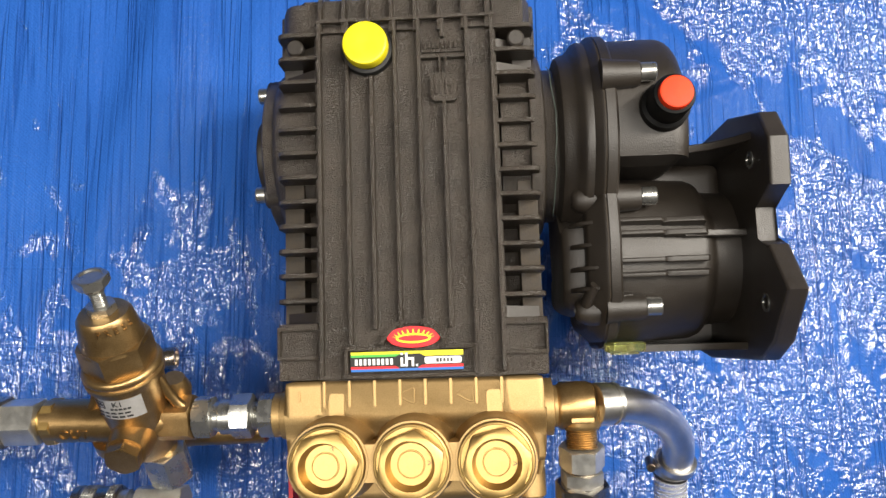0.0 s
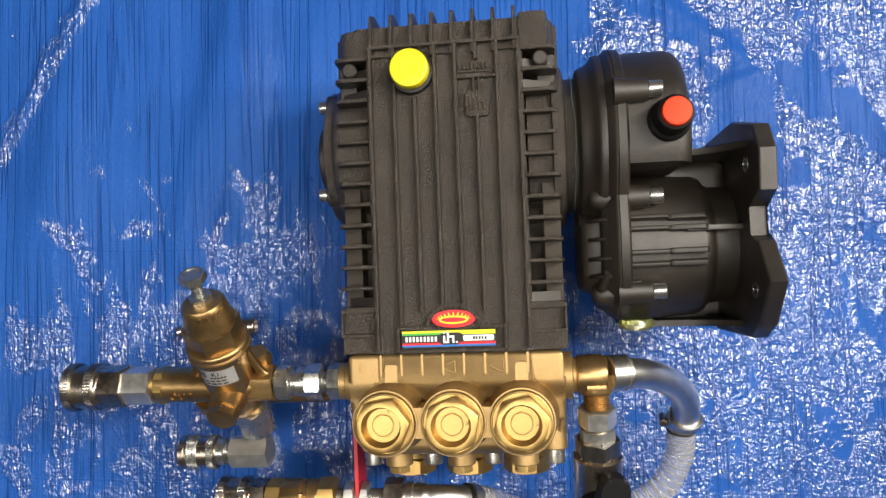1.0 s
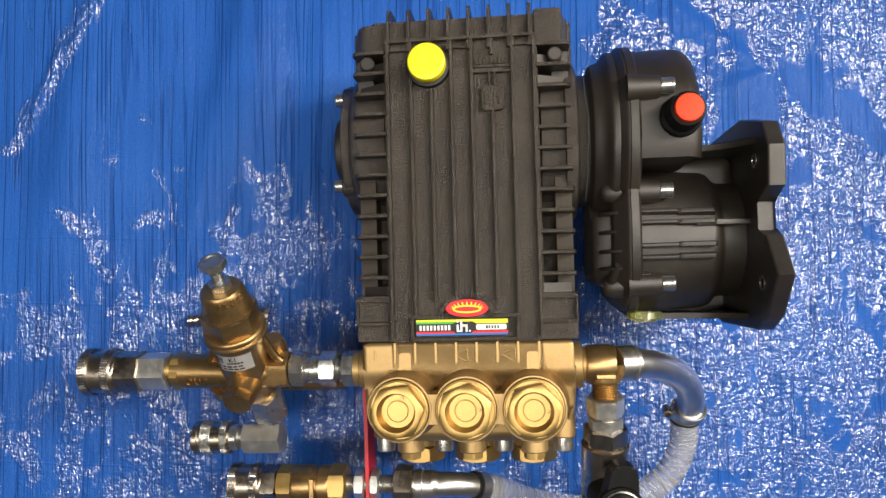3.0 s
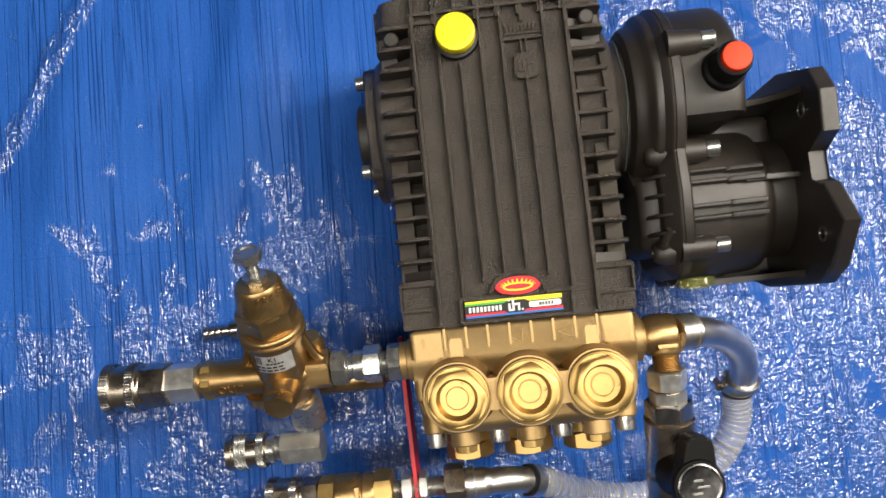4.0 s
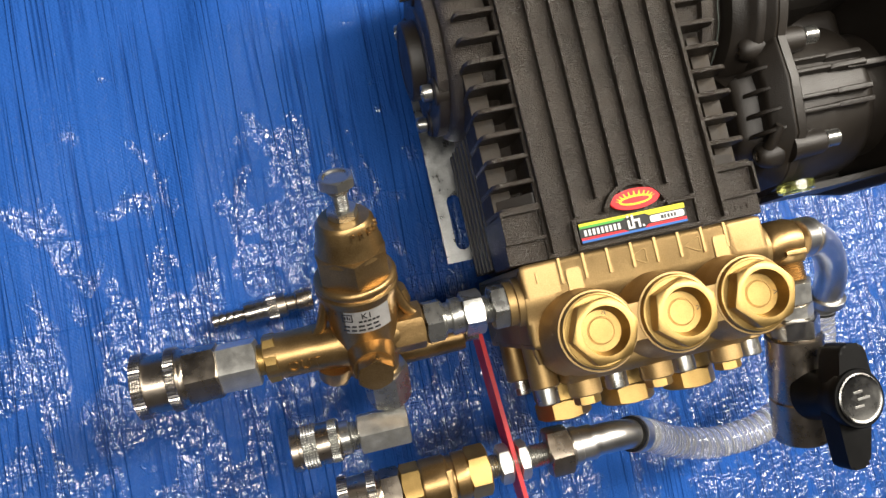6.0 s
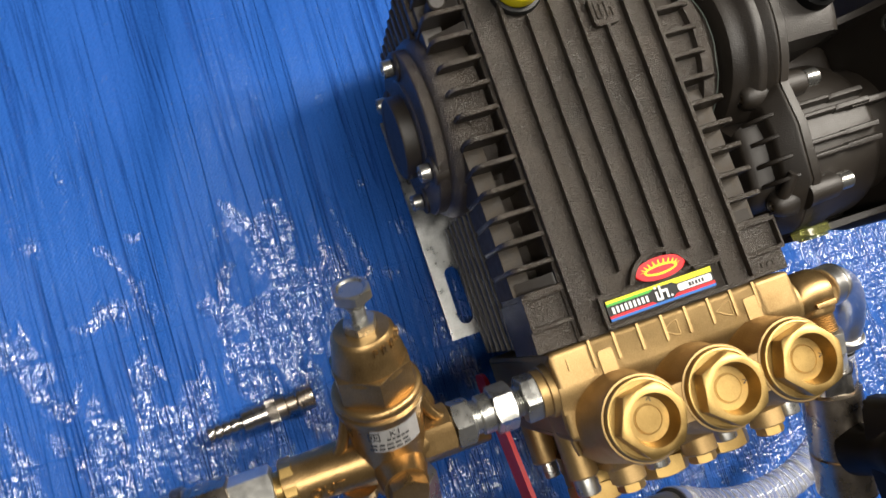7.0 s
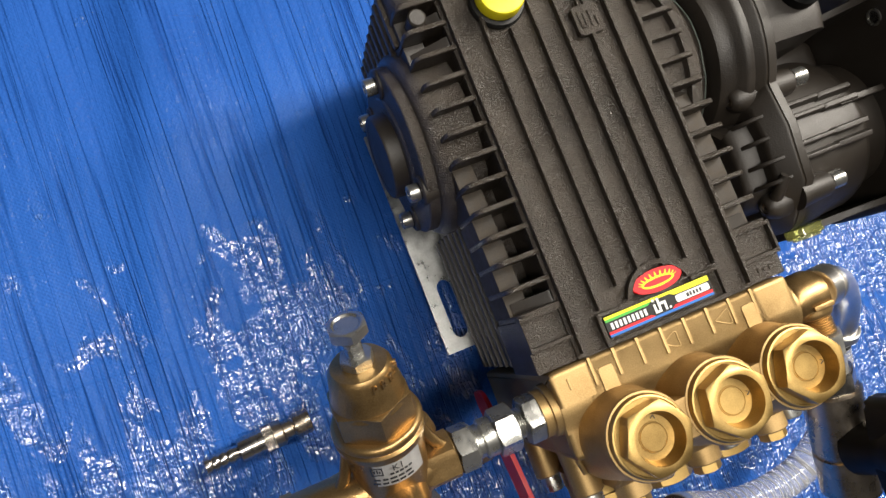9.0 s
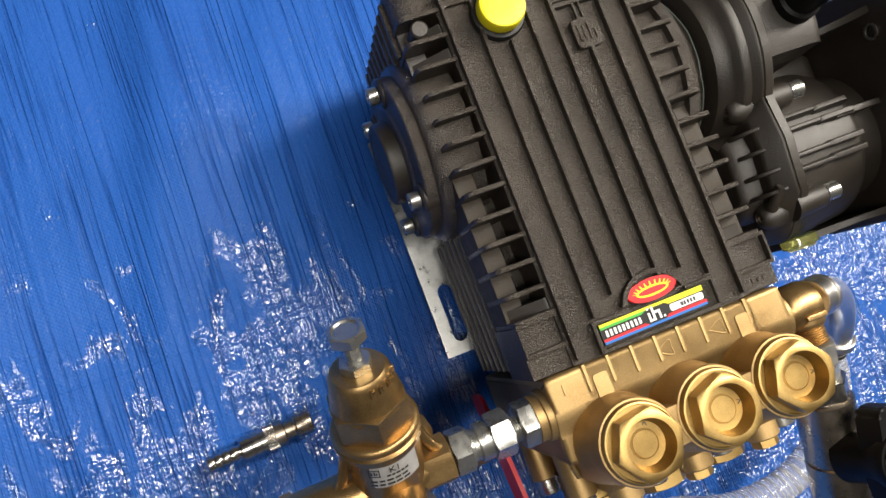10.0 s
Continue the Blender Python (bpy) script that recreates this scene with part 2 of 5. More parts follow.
        return math_node("ABSOLUTE", math_node("SUBTRACT", grain(stretch, turn, 0.0, 0.5, twist), 0.5), 0.0)

    height = math_node("MULTIPLY", crinkle((170, 50, 1), 12, 1.1), 1.05)
    height = math_node("ADD", height, math_node("MULTIPLY", crinkle((230, 80, 1), -34, 0.9), 0.62))
    height = math_node("ADD", height, math_node("MULTIPLY", crinkle((62, 150, 1), 24, 1.2), -0.80))
    height = math_node("ADD", height, math_node("MULTIPLY", crinkle((390, 170, 1), 48, 0.6), 0.26))
    height = math_node("MULTIPLY", height, crumple)
    for relief, deep in ((fold, -0.28), (crease, -0.16), (stray, 0.09), (cross, 0.06), (swell, 0.62), (streak, 0.34), (mottle, 0.22), (weave, 0.022)):
        height = math_node("ADD", height, math_node("MULTIPLY", relief, deep))
    # Straight packing folds across the sheet.
    for place, slope in ((0.078, 0.0), (0.006, 0.03), (-0.145, 0.04)):
        off = math_node("SUBTRACT", math_node("ADD", py, math_node("MULTIPLY", px, slope)), place)
        wobble = math_node("MULTIPLY", patch, 0.008)
        line = ranged(math_node("ABSOLUTE", math_node("SUBTRACT", off, wobble), 0.0), 0.0, 0.0014, 1.0, 0.0, True)
        height = math_node("ADD", height, math_node("MULTIPLY", line, 0.09))
    b = node(tree, "ShaderNodeBump", Strength=1.0, Distance=0.0032)
    link(height, b.inputs["Height"])
    link(b.outputs[0], bsdf.inputs["Normal"])
    link(ranged(crumple, 0.30, 0.95, 0.02, 1.0, True), bsdf.inputs["Coat Weight"])
    bsdf.inputs["Coat IOR"].default_value = 2.10
    bsdf.inputs["Coat Roughness"].default_value = 0.12
    link(b.outputs[0], bsdf.inputs["Coat Normal"])
    link(ranged(cloudy, 0.3, 0.7, 0.52, 0.66), bsdf.inputs["Roughness"])
    bsdf.inputs["Specular IOR Level"].default_value = 0.06
    return mat


tarp_blue = tarp_material()


# ---- building helpers ----
def thing(name, base, label, category, group="", m=None):
    """An Empty at a base point of the pump's own axes (or at the pose m), which carries a thing's parts."""
    ob = new(name)
    ob.empty_display_size = 0.02
    ob.matrix_world = m if m is not None else PUMP @ Matrix.Translation(base)
    ob["base"] = tuple(base)
    return tagged(ob, label, category, group)


def base_of(ob):
    while ob.parent:
        ob = ob.parent
    return Vector(ob["base"])


def smooth(mesh, angle=38):
    for p in mesh.polygons:
        p.use_smooth = True
    mesh.set_sharp_from_angle(angle=radians(angle))


def part(name, bm, material, parent, label="", angle=38):
    """One mesh object, given in the pump's axes, under a thing or a part."""
    bmesh.ops.translate(bm, verts=bm.verts, vec=-base_of(parent))
    bmesh.ops.recalc_face_normals(bm, faces=bm.faces)
    mesh = bpy.data.meshes.new(name)
    bm.to_mesh(mesh)
    bm.free()
    smooth(mesh, angle)
    mesh.materials.append(material)
    ob = new(name, mesh)
    ob.parent = parent
    even = ob.modifiers.new("even_normals", "WEIGHTED_NORMAL")
    even.keep_sharp, even.weight = True, 80
    return tagged(ob, label)


def along(start, way, up=(0, 0, 1)):
    """A frame at start whose z runs along way."""
    z = Vector(way).normalized()
    u = Vector(up)
    if abs(z.dot(u)) > 0.98:
        u = Vector((0, 1, 0))
    x = u.cross(z).normalized()
    y = z.cross(x)
    m = Matrix((x, y, z)).transposed().to_4x4()
    m.translation = Vector(start)
    return m


def put(bm, verts, faces, m=None):
    made = [bm.verts.new(m @ Vector(v) if m is not None else v) for v in verts]
    for f in faces:
        bm.faces.new([made[i] for i in f])
    return bm


def lathe(profile, m, seg=32, bm=None, ends=True):
    """Turns (radius, along) pairs round the z axis of m."""
    bm = bm or bmesh.new()
    rings = []
    for r, z in profile:
        rings.append([bm.verts.new(m @ Vector((max(r, 1e-5) * math.cos(2 * math.pi * k / seg), max(r, 1e-5) * math.sin(2 * math.pi * k / seg), z))) for k in range(seg)])
    for a, b in zip(rings, rings[1:]):
        for k in range(seg):
            bm.faces.new((a[k], a[(k + 1) % seg], b[(k + 1) % seg], b[k]))
    if ends:
        bm.faces.new(rings[0][::-1])
        bm.faces.new(rings[-1])
    return bm


def rod(r, z0, z1, m, seg=28, bev=0.0006, bm=None):
    return lathe([(r - bev, z0), (r, z0 + bev), (r, z1 - bev), (r - bev, z1)], m, seg, bm)


def hexed(af, z0, z1, m, turn=0.0, bm=None, bore=0.0, deep=0.0):
    """A hexagon nut or bolt head with the round chamfer of a turned end; bore and deep sink a round recess into its top."""
    bm = bm or bmesh.new()
    seg, rows = 36, []
    flat = af / 2

    def ring(radius, height):
        rows.append([bm.verts.new(m @ Vector((radius(k) * math.cos(2 * math.pi * k / seg + turn), radius(k) * math.sin(2 * math.pi * k / seg + turn), height(k)))) for k in range(seg)])

    def corner(k):
        a = (2 * math.pi * k / seg) % (math.pi / 3) - math.pi / 6
        return min(flat / math.cos(a), flat * 1.13)

    def drop(k):
        return (corner(k) - flat * 0.96) * 0.55

    ring(lambda k: flat * 0.96, lambda k: z0)
    ring(corner, lambda k: z0 + drop(k))
    ring(corner, lambda k: z1 - drop(k))
    ring(lambda k: flat * 0.96, lambda k: z1)
    if bore:
        ring(lambda k: bore, lambda k: z1)
        ring(lambda k: bore * 0.97, lambda k: z1 - deep * 0.12)
        ring(lambda k: bore * 0.84, lambda k: z1 - deep)
    for a, b in zip(rows, rows[1:]):
        for k in range(seg):
            bm.faces.new((a[k], a[(k + 1) % seg], b[(k + 1) % seg], b[k]))
    bm.faces.new(rows[0][::-1])
    bm.faces.new(rows[-1])
    return bm


def block(lo, hi, bev=0.001, bm=None, m=None, seg=2):
    """A box with rounded edges between two corners."""
    own = bmesh.new()
    x0, y0, z0 = lo
    x1, y1, z1 = hi
    put(own, [(x0, y0, z0), (x1, y0, z0), (x1, y1, z0), (x0, y1, z0), (x0, y0, z1), (x1, y0, z1), (x1, y1, z1), (x0, y1, z1)],
        [(3, 2, 1, 0), (4, 5, 6, 7), (0, 1, 5, 4), (1, 2, 6, 5), (2, 3, 7, 6), (3, 0, 4, 7)], m)
    if bev:
        bmesh.ops.bevel(own, geom=own.edges[:], offset=bev, segments=seg, affect="EDGES", profile=0.6)
    return merged(bm, own)


def merged(bm, own):
    if bm is None:
        return own
    mesh = bpy.data.meshes.new("joined")
    own.to_mesh(mesh)
    own.free()
    bm.from_mesh(mesh)
    bpy.data.meshes.remove(mesh)
    return bm


def slab(outline, a, b, axis="z", bev=0.0, bm=None, seg=2, m=None):
    """A closed outline pushed from a to b along an axis: outline in (x, y), for axis x in (y, z), for axis y in (x, z)."""
    own = bmesh.new()

    def at(p, h):
        v = {"z": (p[0], p[1], h), "x": (h, p[0], p[1]), "y": (p[0], h, p[1])}[axis]
        return m @ Vector(v) if m is not None else v

    low, top = [own.verts.new(at(p, a)) for p in outline], [own.verts.new(at(p, b)) for p in outline]
    caps = [own.faces.new(low[::-1]), own.faces.new(top)]
    n = len(outline)
    for k in range(n):
        own.faces.new((low[k], low[(k + 1) % n], top[(k + 1) % n], top[k]))
    if bev:
        rim = list({e for f in caps for e in f.edges})
        bmesh.ops.bevel(own, geom=rim, offset=bev, segments=seg, affect="EDGES", profile=0.6)
    return merged(bm, own)


def loft(rings, bm=None, ends=True):
    """Skins a row of closed outlines that have the same number of points."""
    bm = bm or bmesh.new()
    rows = [[bm.verts.new(p) for p in ring] for ring in rings]
    n = len(rows[0])
    for a, b in zip(rows, rows[1:]):
        for k in range(n):
            bm.faces.new((a[k], a[(k + 1) % n], b[(k + 1) % n], b[k]))
    if ends:
        bm.faces.new(rows[0][::-1])
        bm.faces.new(rows[-1])
    return bm


def rounded(points, r, seg=5):
    """An outline with its corners rounded."""
    out, n = [], len(points)
    for k in range(n):
        p, a, b = (Vector(points[i % n]) for i in (k, k - 1, k + 1))
        u, v = (a - p), (b - p)
        d = min(r, u.length * 0.45, v.length * 0.45)
        s, e = p + u.normalized() * d, p + v.normalized() * d
        for i in range(seg + 1):
            t = i / seg
            out.append(tuple((1 - t) ** 2 * s + 2 * t * (1 - t) * p + t * t * e))
    return out


def circle(cx, cy, r, seg=40, a0=0.0, a1=360.0, ends=False):
    n = seg if not ends else seg + 1
    return [(cx + r * math.cos(radians(a0 + (a1 - a0) * k / seg)), cy + r * math.sin(radians(a0 + (a1 - a0) * k / seg))) for k in range(n)]


def curve_points(points, n=60):
    """A smooth line through points."""
    pts = [Vector(p) for p in points]
    pts = [2 * pts[0] - pts[1], *pts, 2 * pts[-1] - pts[-2]]
    out = []
    spans = len(pts) - 3
    for i in range(n + 1):
        s = min(i / n * spans, spans - 1e-6)
        k, t = int(s), s - int(s)
        p0, p1, p2, p3 = pts[k:k + 4]
        out.append(0.5 * (2 * p1 + (p2 - p0) * t + (2 * p0 - 5 * p1 + 4 * p2 - p3) * t * t + (3 * p1 - p0 - 3 * p2 + p3) * t ** 3))
    return out


def frames_on(line):
    m = along(line[0], line[1] - line[0])
    out = []
    for k, p in enumerate(line):
        way = (line[min(k + 1, len(line) - 1)] - line[max(k - 1, 0)]).normalized()
        q = Vector(m.col[2][:3]).rotation_difference(way).to_matrix().to_4x4()
        m = q @ m.to_3x3().to_4x4()
        m.translation = p
        out.append(m.copy())
    return out


def sweep(line, radius, seg=24, bm=None):
    """A round tube along a line; radius is a number or a function of 0..1."""
    bm = bm or bmesh.new()
    rows, fr = [], frames_on(line)
    for k, m in enumerate(fr):
        r = radius(k / (len(fr) - 1)) if callable(radius) else radius
        rows.append([bm.verts.new(m @ Vector((r * math.cos(2 * math.pi * j / seg), r * math.sin(2 * math.pi * j / seg), 0))) for j in range(seg)])
    for a, b in zip(rows, rows[1:]):
        for j in range(seg):
            bm.faces.new((a[j], a[(j + 1) % seg], b[(j + 1) % seg], b[j]))
    bm.faces.new(rows[0][::-1])
    bm.faces.new(rows[-1])
    return bm


def threads(r, z0, z1, m, pitch=0.0013, bm=None):
    prof, z = [], z0
    while z < z1:
        prof += [(r, z), (r * 0.93, min(z + pitch / 2, z1))]
        z += pitch
    return lathe(prof, m, 24, bm)


def knurl(r, z0, z1, m, seg=52, rows=5, bm=None):
    """A knurled band: rows of small sharp studs."""
    bm = bm or bmesh.new()
    low, rings = r - 0.0007, []
    for j in range(rows + 1):
        z = z0 + (z1 - z0) * j / rows
        rings.append([bm.verts.new(m @ Vector((low * math.cos(2 * math.pi * k / seg), low * math.sin(2 * math.pi * k / seg), z))) for k in range(seg)])
    for j in range(rows):
        a, b, z = rings[j], rings[j + 1], z0 + (z1 - z0) * (j + 0.5) / rows
        for k in range(seg):
            turn = 2 * math.pi * (k + 0.5) / seg
            tip = bm.verts.new(m @ Vector((r * math.cos(turn), r * math.sin(turn), z)))
            quad = (a[k], a[(k + 1) % seg], b[(k + 1) % seg], b[k])
            for q in range(4):
                bm.faces.new((quad[q], quad[(q + 1) % 4], tip))
    bm.faces.new(rings[0][::-1])
    bm.faces.new(rings[-1])
    return bm


def lettered(name, words, m, size, material, parent, thick=0.0003):
    """Flat raised writing at the pose m (pump axes), as a mesh part."""
    data = bpy.data.curves.new(name, "FONT")
    data.body, data.size, data.extrude, data.align_x, data.align_y = words, size, thick, "CENTER", "CENTER"
    tmp = new(name + "_text", data)
    mesh = bpy.data.meshes.new_from_object(tmp.evaluated_get(bpy.context.evaluated_depsgraph_get()))
    bpy.data.objects.remove(tmp)
    bpy.data.curves.remove(data)
    mesh.transform(Matrix.Translation(-base_of(parent)) @ m)
    mesh.materials.clear()
    mesh.materials.append(material)
    ob = new(name, mesh)
    ob.parent = parent
    return ob


# ---- the room and the tarp ----
def setting(name, bm, material, label, category=""):
    bmesh.ops.recalc_face_normals(bm, faces=bm.faces)
    mesh = bpy.data.meshes.new(name)
    bm.to_mesh(mesh)
    bm.free()
    mesh.materials.append(material)
    return tagged(new(name, mesh), label, category or name, kind="structure")


setting("floor", block((-3, -3, -0.13), (3, 3, -0.03), 0), concrete, "bare concrete workshop floor under the tarp", "floor")
setting("wall_north", block((-3, 3.0, -0.13), (3, 3.15, 2.6), 0), plaster, "plain grey plastered workshop wall", "wall")
setting("wall_south", block((-3, -3.15, -0.13), (3, -3.0, 2.6), 0), plaster, "plain grey plastered workshop wall", "wall")
setting("wall_east", block((3.0, -3.15, -0.13), (3.15, 3.15, 2.6), 0), plaster, "plain grey plastered workshop wall", "wall")
setting("wall_west", block((-3.15, -3.15, -0.13), (-3.0, 3.15, 2.6), 0), plaster, "plain grey plastered workshop wall", "wall")
setting("ceiling", block((-3.15, -3.15, 2.6), (3.15, 3.15, 2.7), 0), ceiling_paint, "plain grey workshop ceiling", "ceiling")


def tarp_height(x, y):
    """Slack folds of the sheet: long soft swells, straight ridges along the roll, short creases, and a lifted flap."""
    z = -0.006 + 0.0035 * noise.noise(Vector((x * 4.2, y * 1.6, 0.3)))
    lean = x + 0.07 * y
    slack = max(0.0, min(1.0, (-0.17 - x) / 0.12)) * max(0.0, min(1.0, (y - 0.02) / 0.12))
    z += (0.0022 + 0.0085 * slack) * noise.noise(Vector((lean * 15, y * 1.6, 5.0)))
    z += 0.0007 * noise.noise(Vector((lean * 34, y * 2.6, 2.0)))
    z += 0.00025 * noise.noise(Vector((lean * 95, y * 4.0, 4.0)))
    wild = max(0.0, min(1.0, (0.65 * x - 1.5 * y + 0.25) * 2.6))
    z += wild * 0.0010 * noise.noise(Vector((x * 48, y * 40, 1.4)))
    z += wild * 0.0003 * noise.noise(Vector((x * 130, y * 110, 6.4)))
    # A flap of the sheet lies folded over behind the gearbox: a raised patch with a soft edge.
    inside = min((x - 0.115 - 0.47 * (y - 0.267)) / 0.010, (0.322 - 0.69 * (x - 0.179) - y) / 0.010, (y - 0.221 + 1.0 * (0.223 - x) * 0.43) / 0.010, (0.3225 - y) / 0.010)
    lift = max(0.0, min(1.0, inside))
    z += lift * (0.0035 + 0.0010 * noise.noise(Vector((x * 80, y * 80, 8.0))))
    # Two broad soft folds of the slack side, steep towards the pump's far side.
    for shift, tall, wide in ((0.0, 0.0095, 0.020), (-0.135, 0.0085, 0.024), (0.085, 0.0030, 0.016)):
        u = (x - (-0.233 + shift + 0.21 * (y - 0.24) + 0.010 * noise.noise(Vector((2.0, y * 9, shift * 9))))) / wide
        if abs(u) < 6 and y > 0.0:
            z += tall * (math.exp(-max(u, 0.0) ** 2 * 0.16) * math.exp(-min(u, 0.0) ** 2 * 1.2)) * min(1.0, y / 0.14)
    # One stiff fold stands up beside the smooth part.
    bend = -0.422 + 0.60 * (y - 0.20) + 0.012 * noise.noise(Vector((x * 20, y * 30, 3.0)))
    if 0.16 < y < 0.34:
        z += 0.0034 * math.exp(-((x - bend) / 0.0085) ** 2) * min(1.0, (y - 0.16) / 0.04, (0.34 - y) / 0.03)
    return z


def build_tarp():
    xs = [-2.2, -1.6, -1.1, -0.8] + [-0.62 + 1.2 * k / 400 for k in range(401)] + [0.8, 1.1, 1.6, 2.2]
    ys = [-2.2, -1.5, -0.9, -0.6] + [-0.42 + 0.95 * k / 310 for k in range(311)] + [0.75, 1.1, 1.6, 2.2]
    verts = [(x, y, tarp_height(x, y)) for y in ys for x in xs]
    w = len(xs)
    faces = [(j * w + i, j * w + i + 1, (j + 1) * w + i + 1, (j + 1) * w + i) for j in range(len(ys) - 1) for i in range(w - 1)]
    mesh = bpy.data.meshes.new("tarp")
    mesh.from_pydata(verts, [], faces)
    for p in mesh.polygons:
        p.use_smooth = True
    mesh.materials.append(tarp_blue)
    tagged(new("tarp", mesh), "shiny crinkled blue woven plastic tarp spread on the floor", "tarp", kind="structure")


build_tarp()

# ---- the pump ----
TOP = 0.160
pump = thing("pump", (0, 0.1, 0), "black finned plunger pump with brass head on a blue tarp", "pump")

# Crankcase: a stepped block, the deck between two rows of fins.
body = bmesh.new()
slab(rounded([(-0.0655, 0.0), (0.0655, 0.0), (0.0655, 0.214), (-0.0655, 0.214)], 0.012), 0.012, 0.126, "z", 0.003, body)
slab(rounded([(-0.0535, 0.0), (0.0535, 0.0), (0.0535, 0.212), (-0.0535, 0.212)], 0.004), 0.120, TOP - 0.0035, "z", 0.001, body)
crankcase = part("crankcase", body, black_coat, pump)
deck = part("deck", block((-0.0545, 0.0005, TOP - 0.006), (0.0545, 0.2065, TOP - 0.0025), 0.0008), black_coat, crankcase, "textured black top deck")

# Long ridges of the deck.
PITCH = 0.01430
for k in range(8):
    x = -0.0488 + PITCH * k
    end = 0.003 if k in (0, 7) else (0.020 if k in (1, 6) else 0.0285)
    if k == 0 or k == 7:
        x = -0.0512 if k == 0 else 0.0520
    stop = 0.2125 if k != 2 else 0.178
    if k == 5:
        stop = 0.161
    bm = block((x - 0.0012, end, TOP - 0.003), (x + 0.0012, stop, TOP + 0.0020), 0.0006)
    part("ridge", bm, black_coat, crankcase)
part("ridge", block((-0.0535, 0.2115, TOP - 0.001), (0.0535, 0.2140, TOP + 0.0024), 0.0008), black_coat, crankcase)
for x0, x1 in ((-0.0500, -0.0370), (-0.0050, 0.0070), (0.0380, 0.0505)):
    part("ridge", block((x0, 0.2058, TOP - 0.002), (x1, 0.2074, TOP + 0.0006), 0.0005), black_coat, crankcase)

# Cast emblem on the deck: a bar of raised marks, a bracket, and a shield on the middle ridge.
badge = bmesh.new()
block((0.0100, 0.1915, TOP - 0.003), (0.0352, 0.1998, TOP - 0.0008), 0.0005, badge)
block((0.0226 - 0.0012, 0.2000, TOP - 0.003), (0.0226 + 0.0012, 0.2120, TOP + 0.0016), 0.0005, badge)
block((0.0090, 0.1872, TOP - 0.003), (0.0362, 0.1890, TOP + 0.0016), 0.0005, badge)
for x in (0.0208, 0.0244):
    block((x - 0.0007, 0.1770, TOP - 0.001), (x + 0.0007, 0.1885, TOP + 0.0014), 0.0004, badge)
slab(rounded([(0.0150, 0.1605), (0.0305, 0.1605), (0.0305, 0.1778), (0.0150, 0.1778)], 0.003), TOP - 0.002, TOP + 0.0018, "z", 0.0006, badge)
emblem = part("cast_badge", badge, black_coat, crankcase)
relief = bmesh.new()
for lo, hi in (((0.0172, 0.1645), (0.0184, 0.1740)), ((0.0172, 0.1645), (0.0214, 0.1657)), ((0.0202, 0.1645), (0.0214, 0.1730)), ((0.0234, 0.1645), (0.0246, 0.1740)), ((0.0234, 0.1695), (0.0280, 0.1707)), ((0.0268, 0.1645), (0.0280, 0.1707))):
    block((*lo, TOP + 0.001), (*hi, TOP + 0.0026), 0.0002, relief, seg=1)
part("relief", relief, black_coat, emblem)
raised = bmesh.new()
for k in range(9):
    block((0.0112 + 0.0026 * k, 0.1934, TOP - 0.001), (0.0130 + 0.0026 * k, 0.1980, TOP + 0.0004), 0.0002, raised, seg=1)
part("raised_marks", raised, black_coat, emblem)

# Side fins with the dusty pocket floors between them.
FIN = 0.01455


def fin(side, y):
    """One cross fin: flat on top, swept down and in towards the crankcase wall."""
    s = side
    outline = [(s * 0.0530, TOP), (s * 0.0715, TOP), (s * 0.0745, TOP - 0.0008), (s * 0.0765, TOP - 0.0028), (s * 0.0774, TOP - 0.0060), (s * 0.0768, 0.118), (s * 0.0640, 0.112), (s * 0.0530, 0.130)]
    return slab(outline, y - 0.0014, y + 0.0014, "y", 0.0008, seg=3)


def pocket(side, y0, y1):
    """The raised outer half of a pocket's floor."""
    s = side
    return block((min(s * 0.0645, s * 0.0762), y0, 0.112), (max(s * 0.0645, s * 0.0762), y1, 0.1435), 0.0006)


for side in (-1, 1):
    for k in range(1, 14):
        y = 0.0315 + FIN * (k - 1)
        part("fin", fin(side, y), black_coat, crankcase)
        if k < 13:
            part("pocket_floor", pocket(side, y + 0.0012, y + FIN - 0.0012), bare_floor_casting if k < 7 else black_cast, crankcase)
        if k in (1, 11, 12):
            # Sloping gusset in the pockets at both ends.
            g = slab([(side * 0.0535, TOP - 0.0045), (side * 0.0560, TOP - 0.0045), (side * 0.0740, 0.1440), (side * 0.0535, 0.1300)], y + 0.0012, y + FIN * 0.55, "y")
            part("gusset", g, black_cast, crankcase)
    # Solid corner pads beside the head, with their recessed panels.
    pad = block((min(side * 0.053, side * 0.0772), 0.0005, 0.112), (max(side * 0.053, side * 0.0772), 0.0300, TOP - 0.004), 0.0015)
    pad_ob = part("corner_pad", pad, black_coat, crankcase)
    rim = bmesh.new()
    for y in (0.0135, 0.0300):
        block((min(side * 0.053, side * 0.0772), y - 0.0012, TOP - 0.006), (max(side * 0.053, side * 0.0772), y + 0.0012, TOP), 0.0006, rim)
    block((min(side * 0.0755, side * 0.0772), 0.0135, TOP - 0.006), (max(side * 0.0755, side * 0.0772), 0.0300, TOP), 0.0006, rim)
    part("pad_rim", rim, black_coat, pad_ob)
    boss = rod(0.0052, 0.135, TOP - 0.002, Matrix.Translation((side * 0.0665, 0.1990, 0)), 24, 0.001)
    part("bolt_boss", boss, black_cast, crankcase)
    # Stacked ribs along the lower flanks.
    for j in range(6):
        z = 0.028 + 0.0135 * j
        part("flank_rib", block((min(side * 0.064, side * 0.0745), 0.004, z), (max(side * 0.064, side * 0.0745), 0.094, z + 0.0045), 0.001), black_cast, crankcase)

